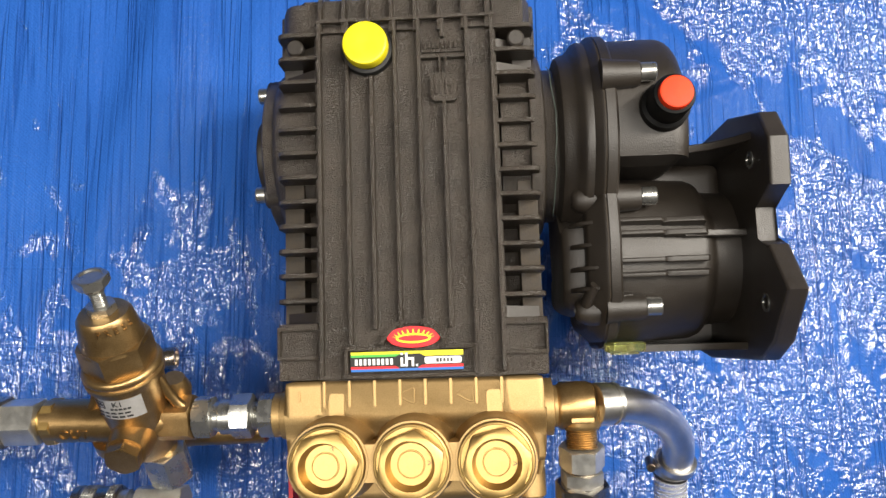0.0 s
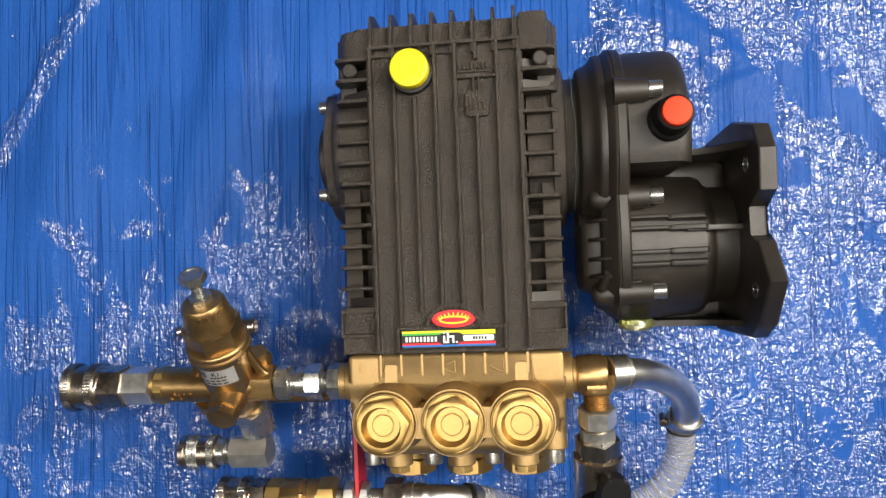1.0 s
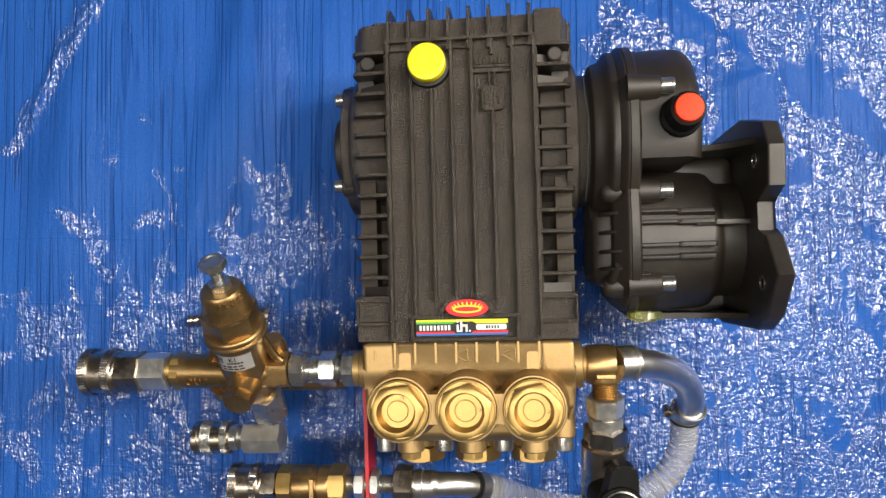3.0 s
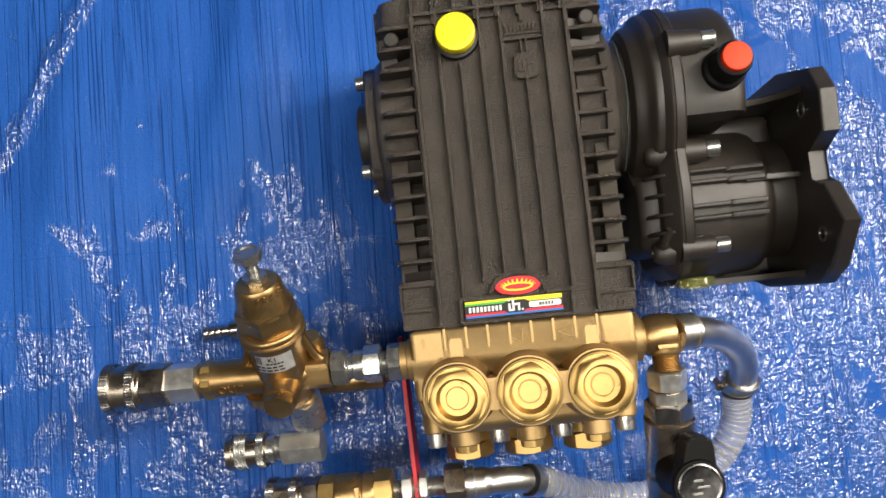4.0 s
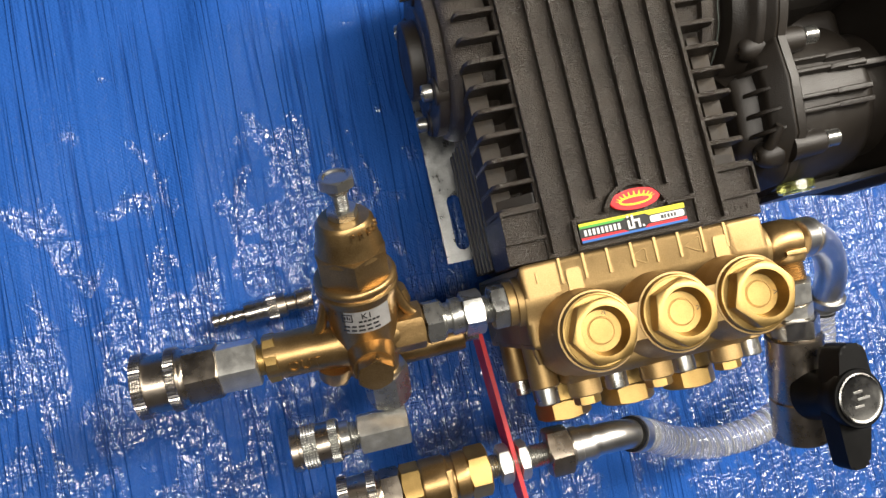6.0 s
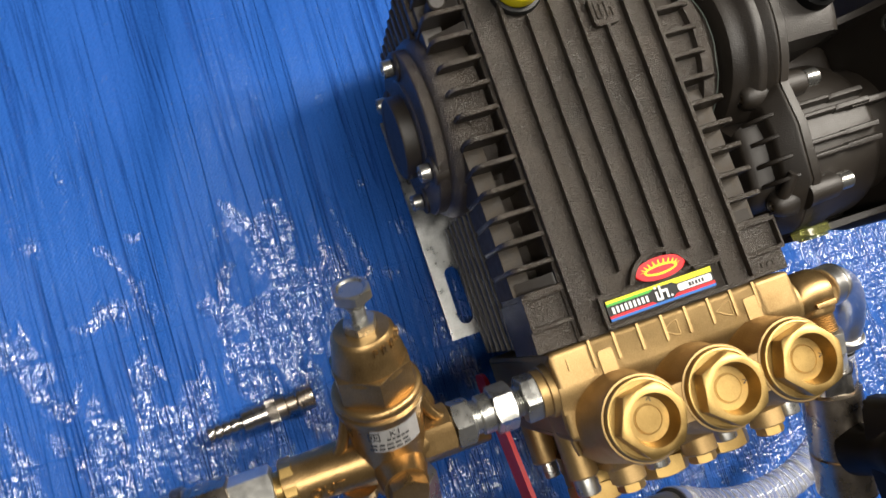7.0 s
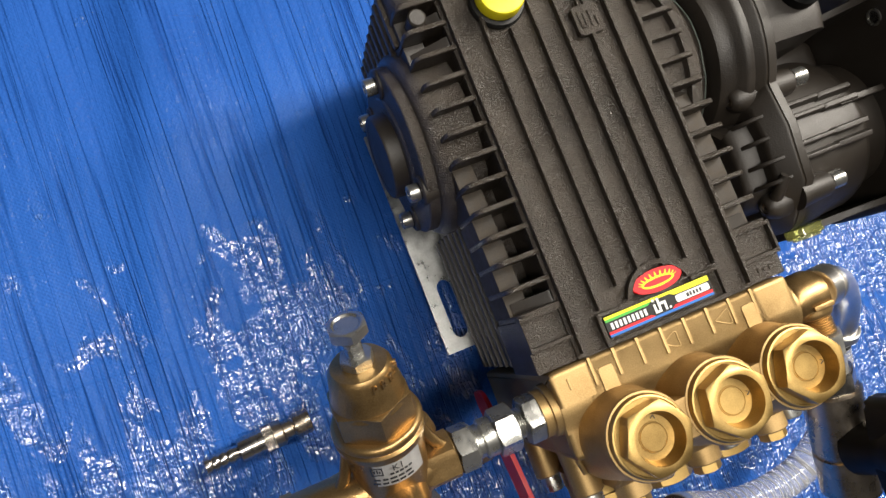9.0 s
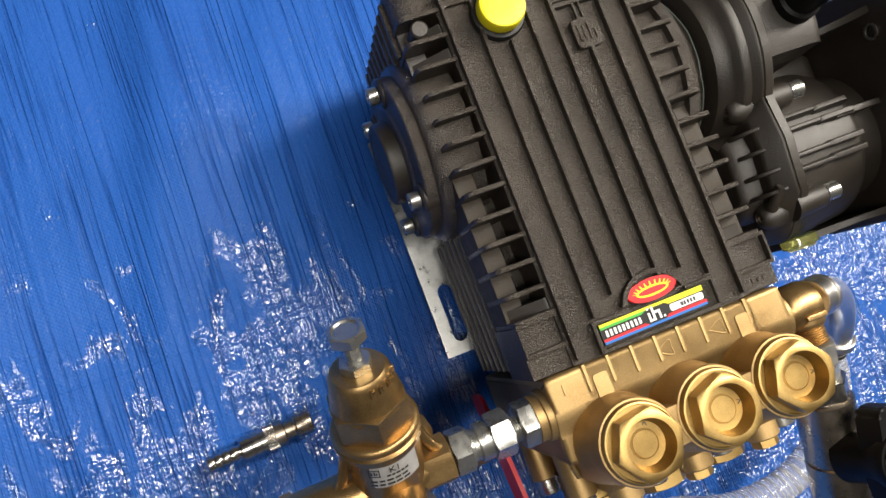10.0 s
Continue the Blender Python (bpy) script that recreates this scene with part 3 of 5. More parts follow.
# Small raised casting marks on one corner pad.
cast_marks = bmesh.new()
for k, tall in enumerate((0.0030, 0.0024, 0.0030)):
    block((0.0610 + 0.0036 * k, 0.0050, TOP - 0.0060), (0.0630 + 0.0036 * k, 0.0050 + tall, TOP - 0.0034), 0.0003, cast_marks, seg=1)
part("raised_marks", cast_marks, black_coat, crankcase)

# Rear cover with upright fins.
rear = bmesh.new()
slab(rounded([(-0.0765, 0.02), (0.0765, 0.02), (0.0765, 0.1545), (-0.0765, 0.1545)], 0.016), 0.2065, 0.2290, "y", 0.004, rear)
rear_cover = part("rear_cover", rear, black_coat, pump)
for k in range(8):
    x = -0.0505 + PITCH * k
    out = [(0.2050, 0.1615), (0.2220, 0.1605), (0.2370, 0.1560), (0.2400, 0.147), (0.2400, 0.03), (0.205, 0.03)]
    part("rear_fin", slab(out, x - 0.0012, x + 0.0012, "x", 0.0005), black_coat, rear_cover)
for side in (-1, 1):
    for j in range(9):
        z = 0.030 + 0.0130 * j
        part("side_rib", block((min(side * 0.070, side * 0.0792), 0.1935, z), (max(side * 0.070, side * 0.0792), 0.2270, z + 0.0050), 0.0018), black_coat, rear_cover)
block_r = block((0.0520, 0.207, 0.05), (0.0725, 0.2330, 0.1570), 0.004)
part("rear_lug", block_r, black_coat, rear_cover)

# Oil filler with its yellow cap.
oil = lathe([(0.0158, 0.1585), (0.0158, 0.1600), (0.0150, 0.1618), (0.0128, 0.1622), (0.0118, 0.1624), (0.0118, 0.1640)], Matrix.Translation((-0.0222, 0.1945, 0)), 36)
neck = part("filler_neck", oil, label_black, pump, "black filler neck")
cap = lathe([(0.0115, 0.1625), (0.0130, 0.1630), (0.0134, 0.1645), (0.0134, 0.1700), (0.0128, 0.1714), (0.0115, 0.1720), (0.0001, 0.1716)], Matrix.Translation((-0.0222, 0.1945, 0)), 48)
part("oil_cap", cap, yellow_plastic, neck, "bright yellow plastic oil filler cap")

# Bearing cover on the free side.
CY, CZ = 0.1475, 0.095
mx = along((-0.060, CY, CZ), (-1, 0, 0))
boss = lathe([(0.0565, -0.004), (0.0565, 0.0150), (0.0558, 0.0195), (0.0535, 0.0228), (0.0500, 0.0240)], mx, 72)
part("bearing_boss", boss, black_coat, crankcase, angle=60)
cover = lathe([(0.0500, 0.018), (0.0508, 0.0235), (0.0508, 0.0296), (0.0500, 0.0304), (0.0345, 0.0308), (0.0330, 0.0322), (0.0001, 0.0322)], mx, 64)
bearing = part("bearing_cover", cover, black_coat, pump, "round black bearing cover")
disc = lathe([(0.0256, 0.0310), (0.0256, 0.0395), (0.0245, 0.0410), (0.0206, 0.0412), (0.0200, 0.0407), (0.0001, 0.0406)], mx, 56)
part("end_plug", disc, black_cast, bearing, "flat black plug disc")
for a in (32, 137, 208, 318):
    y, z = CY + 0.0425 * math.cos(radians(a)), CZ + 0.0425 * math.sin(radians(a))
    lug = rod(0.0088, 0.018, 0.0325, along((-0.060, y, z), (-1, 0, 0)), 24, 0.001)
    part("screw_lug", lug, black_cast, bearing)
    bolt = lathe([(0.0050, 0.033), (0.0052, 0.0336), (0.0052, 0.0385), (0.0047, 0.0392), (0.0028, 0.0392), (0.0026, 0.0365), (0.0001, 0.0365)], along((-0.060, y, z), (-1, 0, 0)), 20)
    part("socket_screw", bolt, zinc, bearing, "bright zinc socket screw")

# Bearing housing towards the gearbox.
mr = along((0.056, CY - 0.001, CZ + 0.003), (1, 0, 0))
part("bearing_housing", lathe([(0.0555, 0), (0.0555, 0.0165), (0.0598, 0.0172), (0.0600, 0.0225), (0.0588, 0.0250), (0.0560, 0.0262), (0.0500, 0.0265), (0.0500, 0.0360)], mr, 72), black_coat, pump)

# Mounting rails under the crankcase.
for side, x0, x1 in ((-1, -0.0892, -0.030), (1, 0.030, 0.0800)):
    plate = bmesh.new()
    outer = rounded([(x0, 0.019), (x1, 0.019), (x1, 0.187), (x0, 0.187)], 0.003)
    slot_x = -0.0745 if side < 0 else 0.066
    slots = [(slot_x, 0.027, 0.071), (slot_x, 0.135, 0.179)]
    # The plate is built of strips round its two long slots.
    for lo, hi in (((x0, 0.019), (slot_x - 0.0055, 0.187)), ((slot_x + 0.0055, 0.019), (x1, 0.187)), ((slot_x - 0.0055, 0.019), (slot_x + 0.0055, 0.0275)), ((slot_x - 0.0055, 0.0705), (slot_x + 0.0055, 0.1355)), ((slot_x - 0.0055, 0.1785), (slot_x + 0.0055, 0.187))):
        put(plate, [(lo[0], lo[1], 0.0), (hi[0], lo[1], 0.0), (hi[0], hi[1], 0.0), (lo[0], hi[1], 0.0), (lo[0], lo[1], 0.003), (hi[0], lo[1], 0.003), (hi[0], hi[1], 0.003), (lo[0], hi[1], 0.003)],
            [(3, 2, 1, 0), (4, 5, 6, 7), (0, 1, 5, 4), (1, 2, 6, 5), (2, 3, 7, 6), (3, 0, 4, 7)])
    for sx, sy0, sy1 in slots:
        for ye, d in ((sy0, 1), (sy1, -1)):
            for q in (-1, 1):
                pts = [(sx + q * 0.0056, ye + d * 0.0004)] + [(sx + q * 0.0055 * math.sin(radians(a)), ye + d * (0.006 - 0.0055 * math.cos(radians(a)))) for a in (90, 70, 50, 30, 10)]
                slab(pts, 0.0002, 0.0028, "z", 0, plate)
    slab([(side * 0.058, 0.002), (side * 0.062, 0.002), (side * 0.062, 0.030), (side * 0.058, 0.030)], 0.024, 0.18, "y", 0.0005, plate)
    part("mounting_rail", plate, galvanised, pump, "galvanised slotted mounting rail")

# Name plates: drawn marks only.
frame_bm = bmesh.new()
for lo, hi in (((-0.0385, 0.0010), (0.0370, 0.0032)), ((-0.0385, 0.0010), (-0.0362, 0.0185)), ((0.0348, 0.0010), (0.0370, 0.0185)), ((-0.0385, 0.0165), (-0.0225, 0.0187)), ((0.0190, 0.0165), (0.0370, 0.0187))):
    block((*lo, TOP - 0.001), (*hi, TOP + 0.0022), 0.0006, frame_bm)
arch = circle(0.0010, 0.0138, 0.0205, 24, 18, 162, True)
inner = circle(0.0010, 0.0138, 0.0178, 24, 18, 162, True)
for k in range(24):
    slab([arch[k], arch[k + 1], inner[k + 1], inner[k]], TOP - 0.001, TOP + 0.0022, "z", 0, frame_bm)
plate_frame = part("plate_frame", frame_bm, black_coat, crankcase)



def sticker(name, outline, z, material, parent, label="", thick=0.0004):
    return part(name, slab(outline, z - thick, z, "z", 0.00008, seg=1), material, parent, label)


field = sticker("name_plate", rounded([(-0.0350, 0.0046), (0.0290, 0.0046), (0.0290, 0.0158), (-0.0350, 0.0158)], 0.0006), TOP + 0.0008, label_black, plate_frame, "striped plastic name plate", 0.0018)
L0, L1 = -0.0348, 0.0288
sticker("yellow_stripe", [(L0, 0.0142), (L1, 0.0142), (L1, 0.0157), (L0, 0.0157)], TOP + 0.0012, label_yellow, field)
sticker("green_stripe", [(L0, 0.0128), (-0.0095, 0.0128), (-0.0065, 0.0142), (L0, 0.0142)], TOP + 0.0012, label_green, field)
sticker("green_stripe", [(0.0045, 0.0142), (0.0070, 0.0128), (L1, 0.0128), (L1, 0.0142)], TOP + 0.0012, label_yellow, field)
sticker("red_stripe", [(L0, 0.0062), (-0.0070, 0.0062), (-0.0095, 0.0076), (L0, 0.0076)], TOP + 0.0012, label_red, field)
sticker("red_stripe", [(0.0030, 0.0062), (L1, 0.0062), (L1, 0.0078), (0.0055, 0.0078)], TOP + 0.0012, label_red, field)
sticker("blue_stripe", [(L0, 0.0048), (L1, 0.0048), (L1, 0.0062), (L0, 0.0062)], TOP + 0.0012, label_blue, field)
sticker("white_panel", rounded([(0.0070, 0.0084), (0.0278, 0.0084), (0.0278, 0.0122), (0.0070, 0.0122)], 0.0012), TOP + 0.0012, label_white, field)
for k, w in enumerate((0.0016, 0.0012, 0.0013, 0.0012, 0.0013)):
    x = 0.0135 + 0.0020 * k
    sticker("grey_mark", [(x, 0.0092), (x + w, 0.0092), (x + w, 0.0113), (x, 0.0113)], TOP + 0.0014, dark_print, field)
for k in range(9):
    x = -0.0325 + 0.0025 * k
    sticker("white_mark", [(x, 0.0084), (x + 0.0015, 0.0084), (x + 0.0015, 0.0118), (x, 0.0118)], TOP + 0.0012, label_white, field)
for lo, hi in (((-0.0066, 0.0072), (-0.0052, 0.0122)), ((-0.0066, 0.0136), (-0.0052, 0.0148)), ((-0.0040, 0.0072), (-0.0026, 0.0148)), ((-0.0026, 0.0108), (0.0004, 0.0122)), ((-0.0004, 0.0072), (0.0010, 0.0122)), ((-0.0052, 0.0072), (-0.0040, 0.0084)), ((0.0020, 0.0072), (0.0032, 0.0084))):
    sticker("white_emblem_bar", [lo, (hi[0], lo[1]), hi, (lo[0], hi[1])], TOP + 0.0014, label_white, field)
# Red oval crest with a yellow crown of rays.
oval = [(0.0010 + 0.0152 * math.copysign(abs(math.cos(radians(a))) ** 1.0, math.cos(radians(a))), 0.0235 + 0.0060 * math.copysign(abs(math.sin(radians(a))) ** 1.0, math.sin(radians(a)))) for a in range(0, 360, 9)]
red_plate = part("crest_plate", slab(oval, TOP - 0.0008, TOP + 0.0018, "z", 0.0007, seg=3), label_red, plate_frame, "red oval crest with a yellow crown")
CX, CYC, CZ0 = 0.0010, 0.0228, TOP + 0.0016
crown = bmesh.new()
turn_of = [radians(15 * k) for k in range(24)]
for k in range(24):
    a, b = turn_of[k], turn_of[(k + 1) % 24]
    slab([(CX + 0.0100 * math.cos(a), CYC + 0.0028 * math.sin(a)), (CX + 0.0100 * math.cos(b), CYC + 0.0028 * math.sin(b)), (CX + 0.0086 * math.cos(b), CYC + 0.0017 * math.sin(b)), (CX + 0.0086 * math.cos(a), CYC + 0.0017 * math.sin(a))], CZ0, CZ0 + 0.0004, "z", 0, crown)
for k in range(11):
    a = radians(8 + 16.4 * k)
    bx, by = CX + 0.0098 * math.cos(a), CYC + 0.0026 * math.sin(a)
    tx, ty = CX + 0.0118 * math.cos(a), CYC + 0.0004 + 0.0047 * math.sin(a)
    slab([(bx - 0.0006, by), (bx + 0.0006, by), (tx + 0.0003, ty), (tx - 0.0003, ty)], CZ0, CZ0 + 0.0004, "z", 0, crown)
part("crown", crown, label_yellow, red_plate, "yellow crown of rays")

# ---- the brass head ----
hd = bmesh.new()
profile = [(0.0, 0.020), (0.0, TOP - 0.0005), (-0.0215, TOP - 0.0012), (-0.030, TOP - 0.006), (-0.066, TOP - 0.010), (-0.0715, TOP - 0.017), (-0.0715, 0.034), (-0.060, 0.020)]
back = [p for p in profile if p[0] > -0.031] + [(-0.0480, TOP - 0.0075), (-0.0480, 0.020)]
slab(rounded(back, 0.003, 3), -0.0735, 0.0735, "x", 0.0035, hd)
slab(rounded(profile, 0.003, 3), -0.0560, 0.0560, "x", 0.0035, hd)
head = part("brass_head", hd, brass_cast, pump, "cast brass pump head")
CAPS = (-0.0446, 0.0002, 0.0446)
CAP_Y = -0.0425
for x0, x1 in ((CAPS[0], CAPS[1]), (CAPS[1], CAPS[2])):
    # Saddle between two caps, pinched in the middle.
    half = (x1 - x0) / 2
    upper = [(x0 + half * (1 + u / 8), CAP_Y + 0.0098 + 0.0080 * abs(u / 8) ** 2.2) for u in range(-7, 8)]
    lower_edge = [(x, 2 * CAP_Y - y) for x, y in upper[::-1]]
    part("cap_saddle", slab(lower_edge + upper, 0.140, 0.1815, "z", 0.0016, seg=3), brass_cast, head)
for k, x in enumerate(CAPS):
    m = Matrix.Translation((x, CAP_Y, 0.0062))
    part("cap_boss", lathe([(0.0268, 0.132), (0.0245, 0.1500), (0.0228, 0.1580), (0.0222, 0.1640), (0.0222, 0.1742), (0.0216, 0.1757), (0.0206, 0.1758), (0.0204, 0.1740)], m, 56), brass_cast, head)
    vc = bmesh.new()
    lathe([(0.0198, 0.1700), (0.0198, 0.1728), (0.0206, 0.1734), (0.0204, 0.1750), (0.0204, 0.1782), (0.0198, 0.1790), (0.0190, 0.1792), (0.0186, 0.1786), (0.0150, 0.1786)], m, 56, vc)
    valve_cap = part("valve_cap", vc, brass_turned, head, "turned brass valve cap with a hexagon")
    part("hexagon", hexed(0.0322, 0.1784, 0.1890, m, (0.12, 0.35, 0.22)[k], bore=0.0128, deep=0.0082), brass_turned, valve_cap)
    part("inner_disc", lathe([(0.0076, 0.1806), (0.0073, 0.1811), (0.0071, 0.1811), (0.0068, 0.1807), (0.0065, 0.1812), (0.0001, 0.1812)], m, 40), brass_turned, valve_cap)
    mark = bmesh.new()
    ang = (1.2, 0.05, -0.1)[k]
    mm = m @ Matrix.Rotation(ang, 4, "Z")
    slab([(0.0085, -0.0011), (0.0088, -0.0013), (0.0106, -0.0002), (0.0106, 0.0002), (0.0088, -0.0006)], 0.1806, 0.1811, "z", m=mm, bm=mark)
    slab([(0.0106, -0.0002), (0.0106, 0.0002), (0.0088, 0.0013), (0.0085, 0.0011)], 0.1806, 0.1811, "z", m=mm, bm=mark)
    part("stamp_mark", mark, dark_print, valve_cap)
# Short cast ridges that carry on from the deck, and two flat tabs.
for k in range(8):
    x = -0.0505 + PITCH * k
    part("cast_ridge", block((x - 0.0009, -0.0145, TOP - 0.004), (x + 0.0009, 0.0, TOP + 0.0001), 0.0004), brass_cast, head)
for x in (-0.0435, 0.0452):
    part("cast_tab", slab(rounded([(x - 0.0043, -0.024), (x + 0.0043, -0.024), (x + 0.0043, -0.0070), (x - 0.0043, -0.0070)], 0.0016), TOP - 0.006, TOP - 0.0001, "z", 0.0004), brass_cast, head)
for x in (-0.004, 0.029):
    loop = curve_points([(x - 0.005, -0.009, TOP - 0.0009), (x + 0.0036, -0.0132, TOP - 0.0010), (x + 0.0042, -0.0092, TOP - 0.0009), (x + 0.0036, -0.0052, TOP - 0.0008), (x - 0.005, -0.0088, TOP - 0.0009)], 30)
    part("cast_triangle", sweep(loop, 0.0005, 8), brass_cast, head, angle=70)
part("cast_mark", block((-0.0652, -0.0115, TOP - 0.003), (-0.0640, -0.0055, TOP - 0.0001), 0.0003), brass_cast, head)
# Corner bead of the casting.
for s in (-1, 1):
    line = curve_points([(s * 0.0728, -0.018, TOP - 0.004), (s * 0.0722, -0.042, TOP - 0.012), (s * 0.0695, -0.056, TOP - 0.016)], 14)
    part("corner_bead", sweep(line, 0.0016, 10), brass_cast, head, angle=70)
# Long bolts with their bosses, in two rows.
for z in (0.122, 0.052):
    for x in (-0.0650, -0.0215, 0.0225, 0.0660):
        m = along((x, -0.030, z), (0, -1, 0))
        boss = part("bolt_boss", rod(0.0088, 0.0, 0.0425, m, 28, 0.001), brass_cast, head)
        b = lathe([(0.0066, 0.042), (0.0069, 0.0426), (0.0069, 0.0515), (0.0063, 0.0523), (0.0040, 0.0523), (0.0037, 0.0480), (0.0001, 0.0480)], m, 28)
        part("head_bolt", b, zinc, boss, "bright zinc socket head bolt")
# Plugs on the front: small ones above, large ones below.
for x in CAPS:
    m = along((x, -0.069, 0.133), (0, -1, 0))
    up = part("gauge_plug", rod(0.0098, 0.0, 0.0115, m, 32, 0.0008), brass_cast, head)
    part("hexagon", hexed(0.0140, 0.0112, 0.0165, m, 0.3), brass_turned, up)
    m = along((x, -0.069, 0.072), (0, -1, 0))
    low = part("suction_plug", lathe([(0.0185, 0.0), (0.0185, 0.010), (0.0178, 0.0115), (0.0178, 0.018), (0.0165, 0.019)], m, 40), brass_turned, head)
    part("hexagon", hexed(0.0325, 0.0188, 0.0310, m, 0.1), brass_turned, low)

# ---- the gearbox ----
gearbox = thing("gearbox", (0.15, 0.1, 0), "black cast reduction gearbox with a bolted drive flange", "gearbox")


ARC_Y, ARC_Z, ARC_R = 0.1460, 0.1050, 0.0660


def lobe(g):
    """The outline of the gear case seen along the shaft, as (y, z): a large round lobe and a lower, flatter one."""
    low = rounded([(0.0600, 0.036 - g), (0.0185 - g, 0.058), (0.0185 - g, 0.1260), (0.0500 - g * 0.4, 0.1590 + g)], 0.010, 4)[:-4]
    a0 = math.degrees(math.acos(max(-1.0, min(1.0, (0.1015 + g * 0.6 - ARC_Y) / (ARC_R + g)))))
    arc = circle(ARC_Y, ARC_Z, ARC_R + g, 36, a0, -20, True)
    return low + [(0.0760, 0.1570 + g), (0.0960 + g * 0.5, 0.1552 + g)] + arc + [(0.1800, 0.030 - g)]


def shell(steps):
    """The case's outline carried along the shaft: pairs of place and growth."""
    return loft([[(x, y, z) for y, z in lobe(g)] for x, g in steps])


seam = 0.1145
part("inner_cover", shell([(0.0900, -0.0250), (0.0912, -0.0215), (0.0945, -0.0185), (0.1000, -0.0165), (seam - 0.0050, -0.0150)]), black_cast, gearbox, "smooth inner half of the case")
arch = along((seam, ARC_Y, ARC_Z), (-1, 0, 0))
part("cover_dome", lathe([(0.0640, 0.0060), (0.0640, 0.0092), (0.0628, 0.0115), (0.0595, 0.0135), (0.0570, 0.0165), (0.0562, 0.0195), (0.0545, 0.0222), (0.0500, 0.0238), (0.0450, 0.0240)], arch, 96), black_cast, gearbox, "smooth domed upper cover")
rim = part("cover_rim", shell([(seam - 0.0118, -0.0105), (seam - 0.0110, -0.0082), (seam - 0.0100, -0.0064), (seam - 0.0022, 0.0008), (seam - 0.0008, 0.0014), (seam - 0.0004, 0.0009)]), black_cast, gearbox)
part("seam_line", shell([(seam - 0.0005, 0.0006), (seam + 0.0005, 0.0006)]), bare_floor_casting, gearbox, "thin line of sealant")
part("case_rim", shell([(seam + 0.0004, 0.0009), (seam + 0.0008, 0.0014), (seam + 0.0060, 0.0012), (seam + 0.0075, -0.0004), (seam + 0.0080, -0.0030)]), black_cast, gearbox)


# Far half: a tall rounded housing that follows the arch, cut off square at its foot.
def hood(g):
    top = circle(ARC_Y, ARC_Z, 0.0640 + g, 30, 112.0 - g * 500, -10, True)
    return rounded([(0.1195 - g, 0.05), (0.1195 - g, 0.1500 + g)], 0.002, 1) + top + [(0.2050 + g, 0.05)]


hood_steps = [(seam + 0.004, 0.0)] + [(0.1525 + 0.0115 * math.sin(radians(a)), -0.0115 * (1 - math.cos(radians(a)))) for a in range(0, 91, 15)]
part("upper_case", loft([[(x, y, z) for y, z in hood(g)] for x, g in hood_steps]), black_cast, gearbox)
near_m = along((0.1165, 0.0690, 0.0945), (1, 0, 0))
part("lower_case", lathe([(0.0560, 0.0), (0.0540, 0.004), (0.0530, 0.0310), (0.0522, 0.0320), (0.0510, 0.0550), (0.0490, 0.0600), (0.0450, 0.0630), (0.0430, 0.0660), (0.0420, 0.0820)], near_m, 64), black_cast, gearbox)
for a in (71.5, 79.5, 95.5, 104.0):
    for z0, z1, h, wide in ((0.004, 0.0320, 0.0592, 0.0014), (0.0315, 0.0570, 0.0578, 0.0018)):
        out = [(0.044, z0), (h - 0.0015, z0), (h, z0 + 0.003), (h, z1 - 0.002), (h - 0.002, z1), (0.044, z1)]
        m = near_m @ Matrix.Rotation(radians(a), 4, "Z")
        part("case_rib", slab([(z, r) for r, z in out][::-1], -wide, wide, "x", 0.0009, seg=3, m=m @ Matrix(((0, 0, 1, 0), (1, 0, 0, 0), (0, 1, 0, 0), (0, 0, 0, 1)))), black_cast, gearbox)
for a in (61.0, 117.0):
    m = near_m @ Matrix.Rotation(radians(a), 4, "Z")
    part("case_rib", slab([(0.004, 0.044), (0.013, 0.044), (0.012, 0.0575), (0.004, 0.0590)], -0.0014, 0.0014, "x", 0.0006, m=m @ Matrix(((0, 0, 1, 0), (1, 0, 0, 0), (0, 1, 0, 0), (0, 0, 0, 1)))), black_cast, gearbox)
# Ribs of the inner half.
for y in (0.048, 0.060, 0.0735, 0.0865):
    part("cover_rib", slab([(0.0930, 0.110), (seam - 0.006, 0.110), (seam - 0.006, 0.1525), (0.1010, 0.1490), (0.0945, 0.1400)], y - 0.0013, y + 0.0013, "y", 0.0008, seg=3), black_cast, gearbox)
for y, z, x1 in ((0.1690, 0.1755, 0.1440), (0.1015, 0.1530, 0.1450), (0.0370, 0.1480, 0.1450)):
    m = along((0.113, y, z - 0.0045), (1, 0, 0))
    lug_m = Matrix.Translation((0, 0, -0.0025)) @ m
    lug = part("bolt_lug", lathe([(0.0095, 0), (0.0086, 0.007), (0.0078, x1 - 0.113 - 0.0105), (0.0070, x1 - 0.113 - 0.0088)], lug_m, 32), black_cast, gearbox)
    bolt = lathe([(0.0052, x1 - 0.113 - 0.009), (0.0054, x1 - 0.113 - 0.0085), (0.0054, x1 - 0.113 - 0.0006), (0.0049, x1 - 0.113), (0.0030, x1 - 0.113), (0.0028, x1 - 0.113 - 0.003), (0.0001, x1 - 0.113 - 0.003)], m, 24)
    part("case_bolt", bolt, zinc, gearbox, "bright zinc socket bolt")
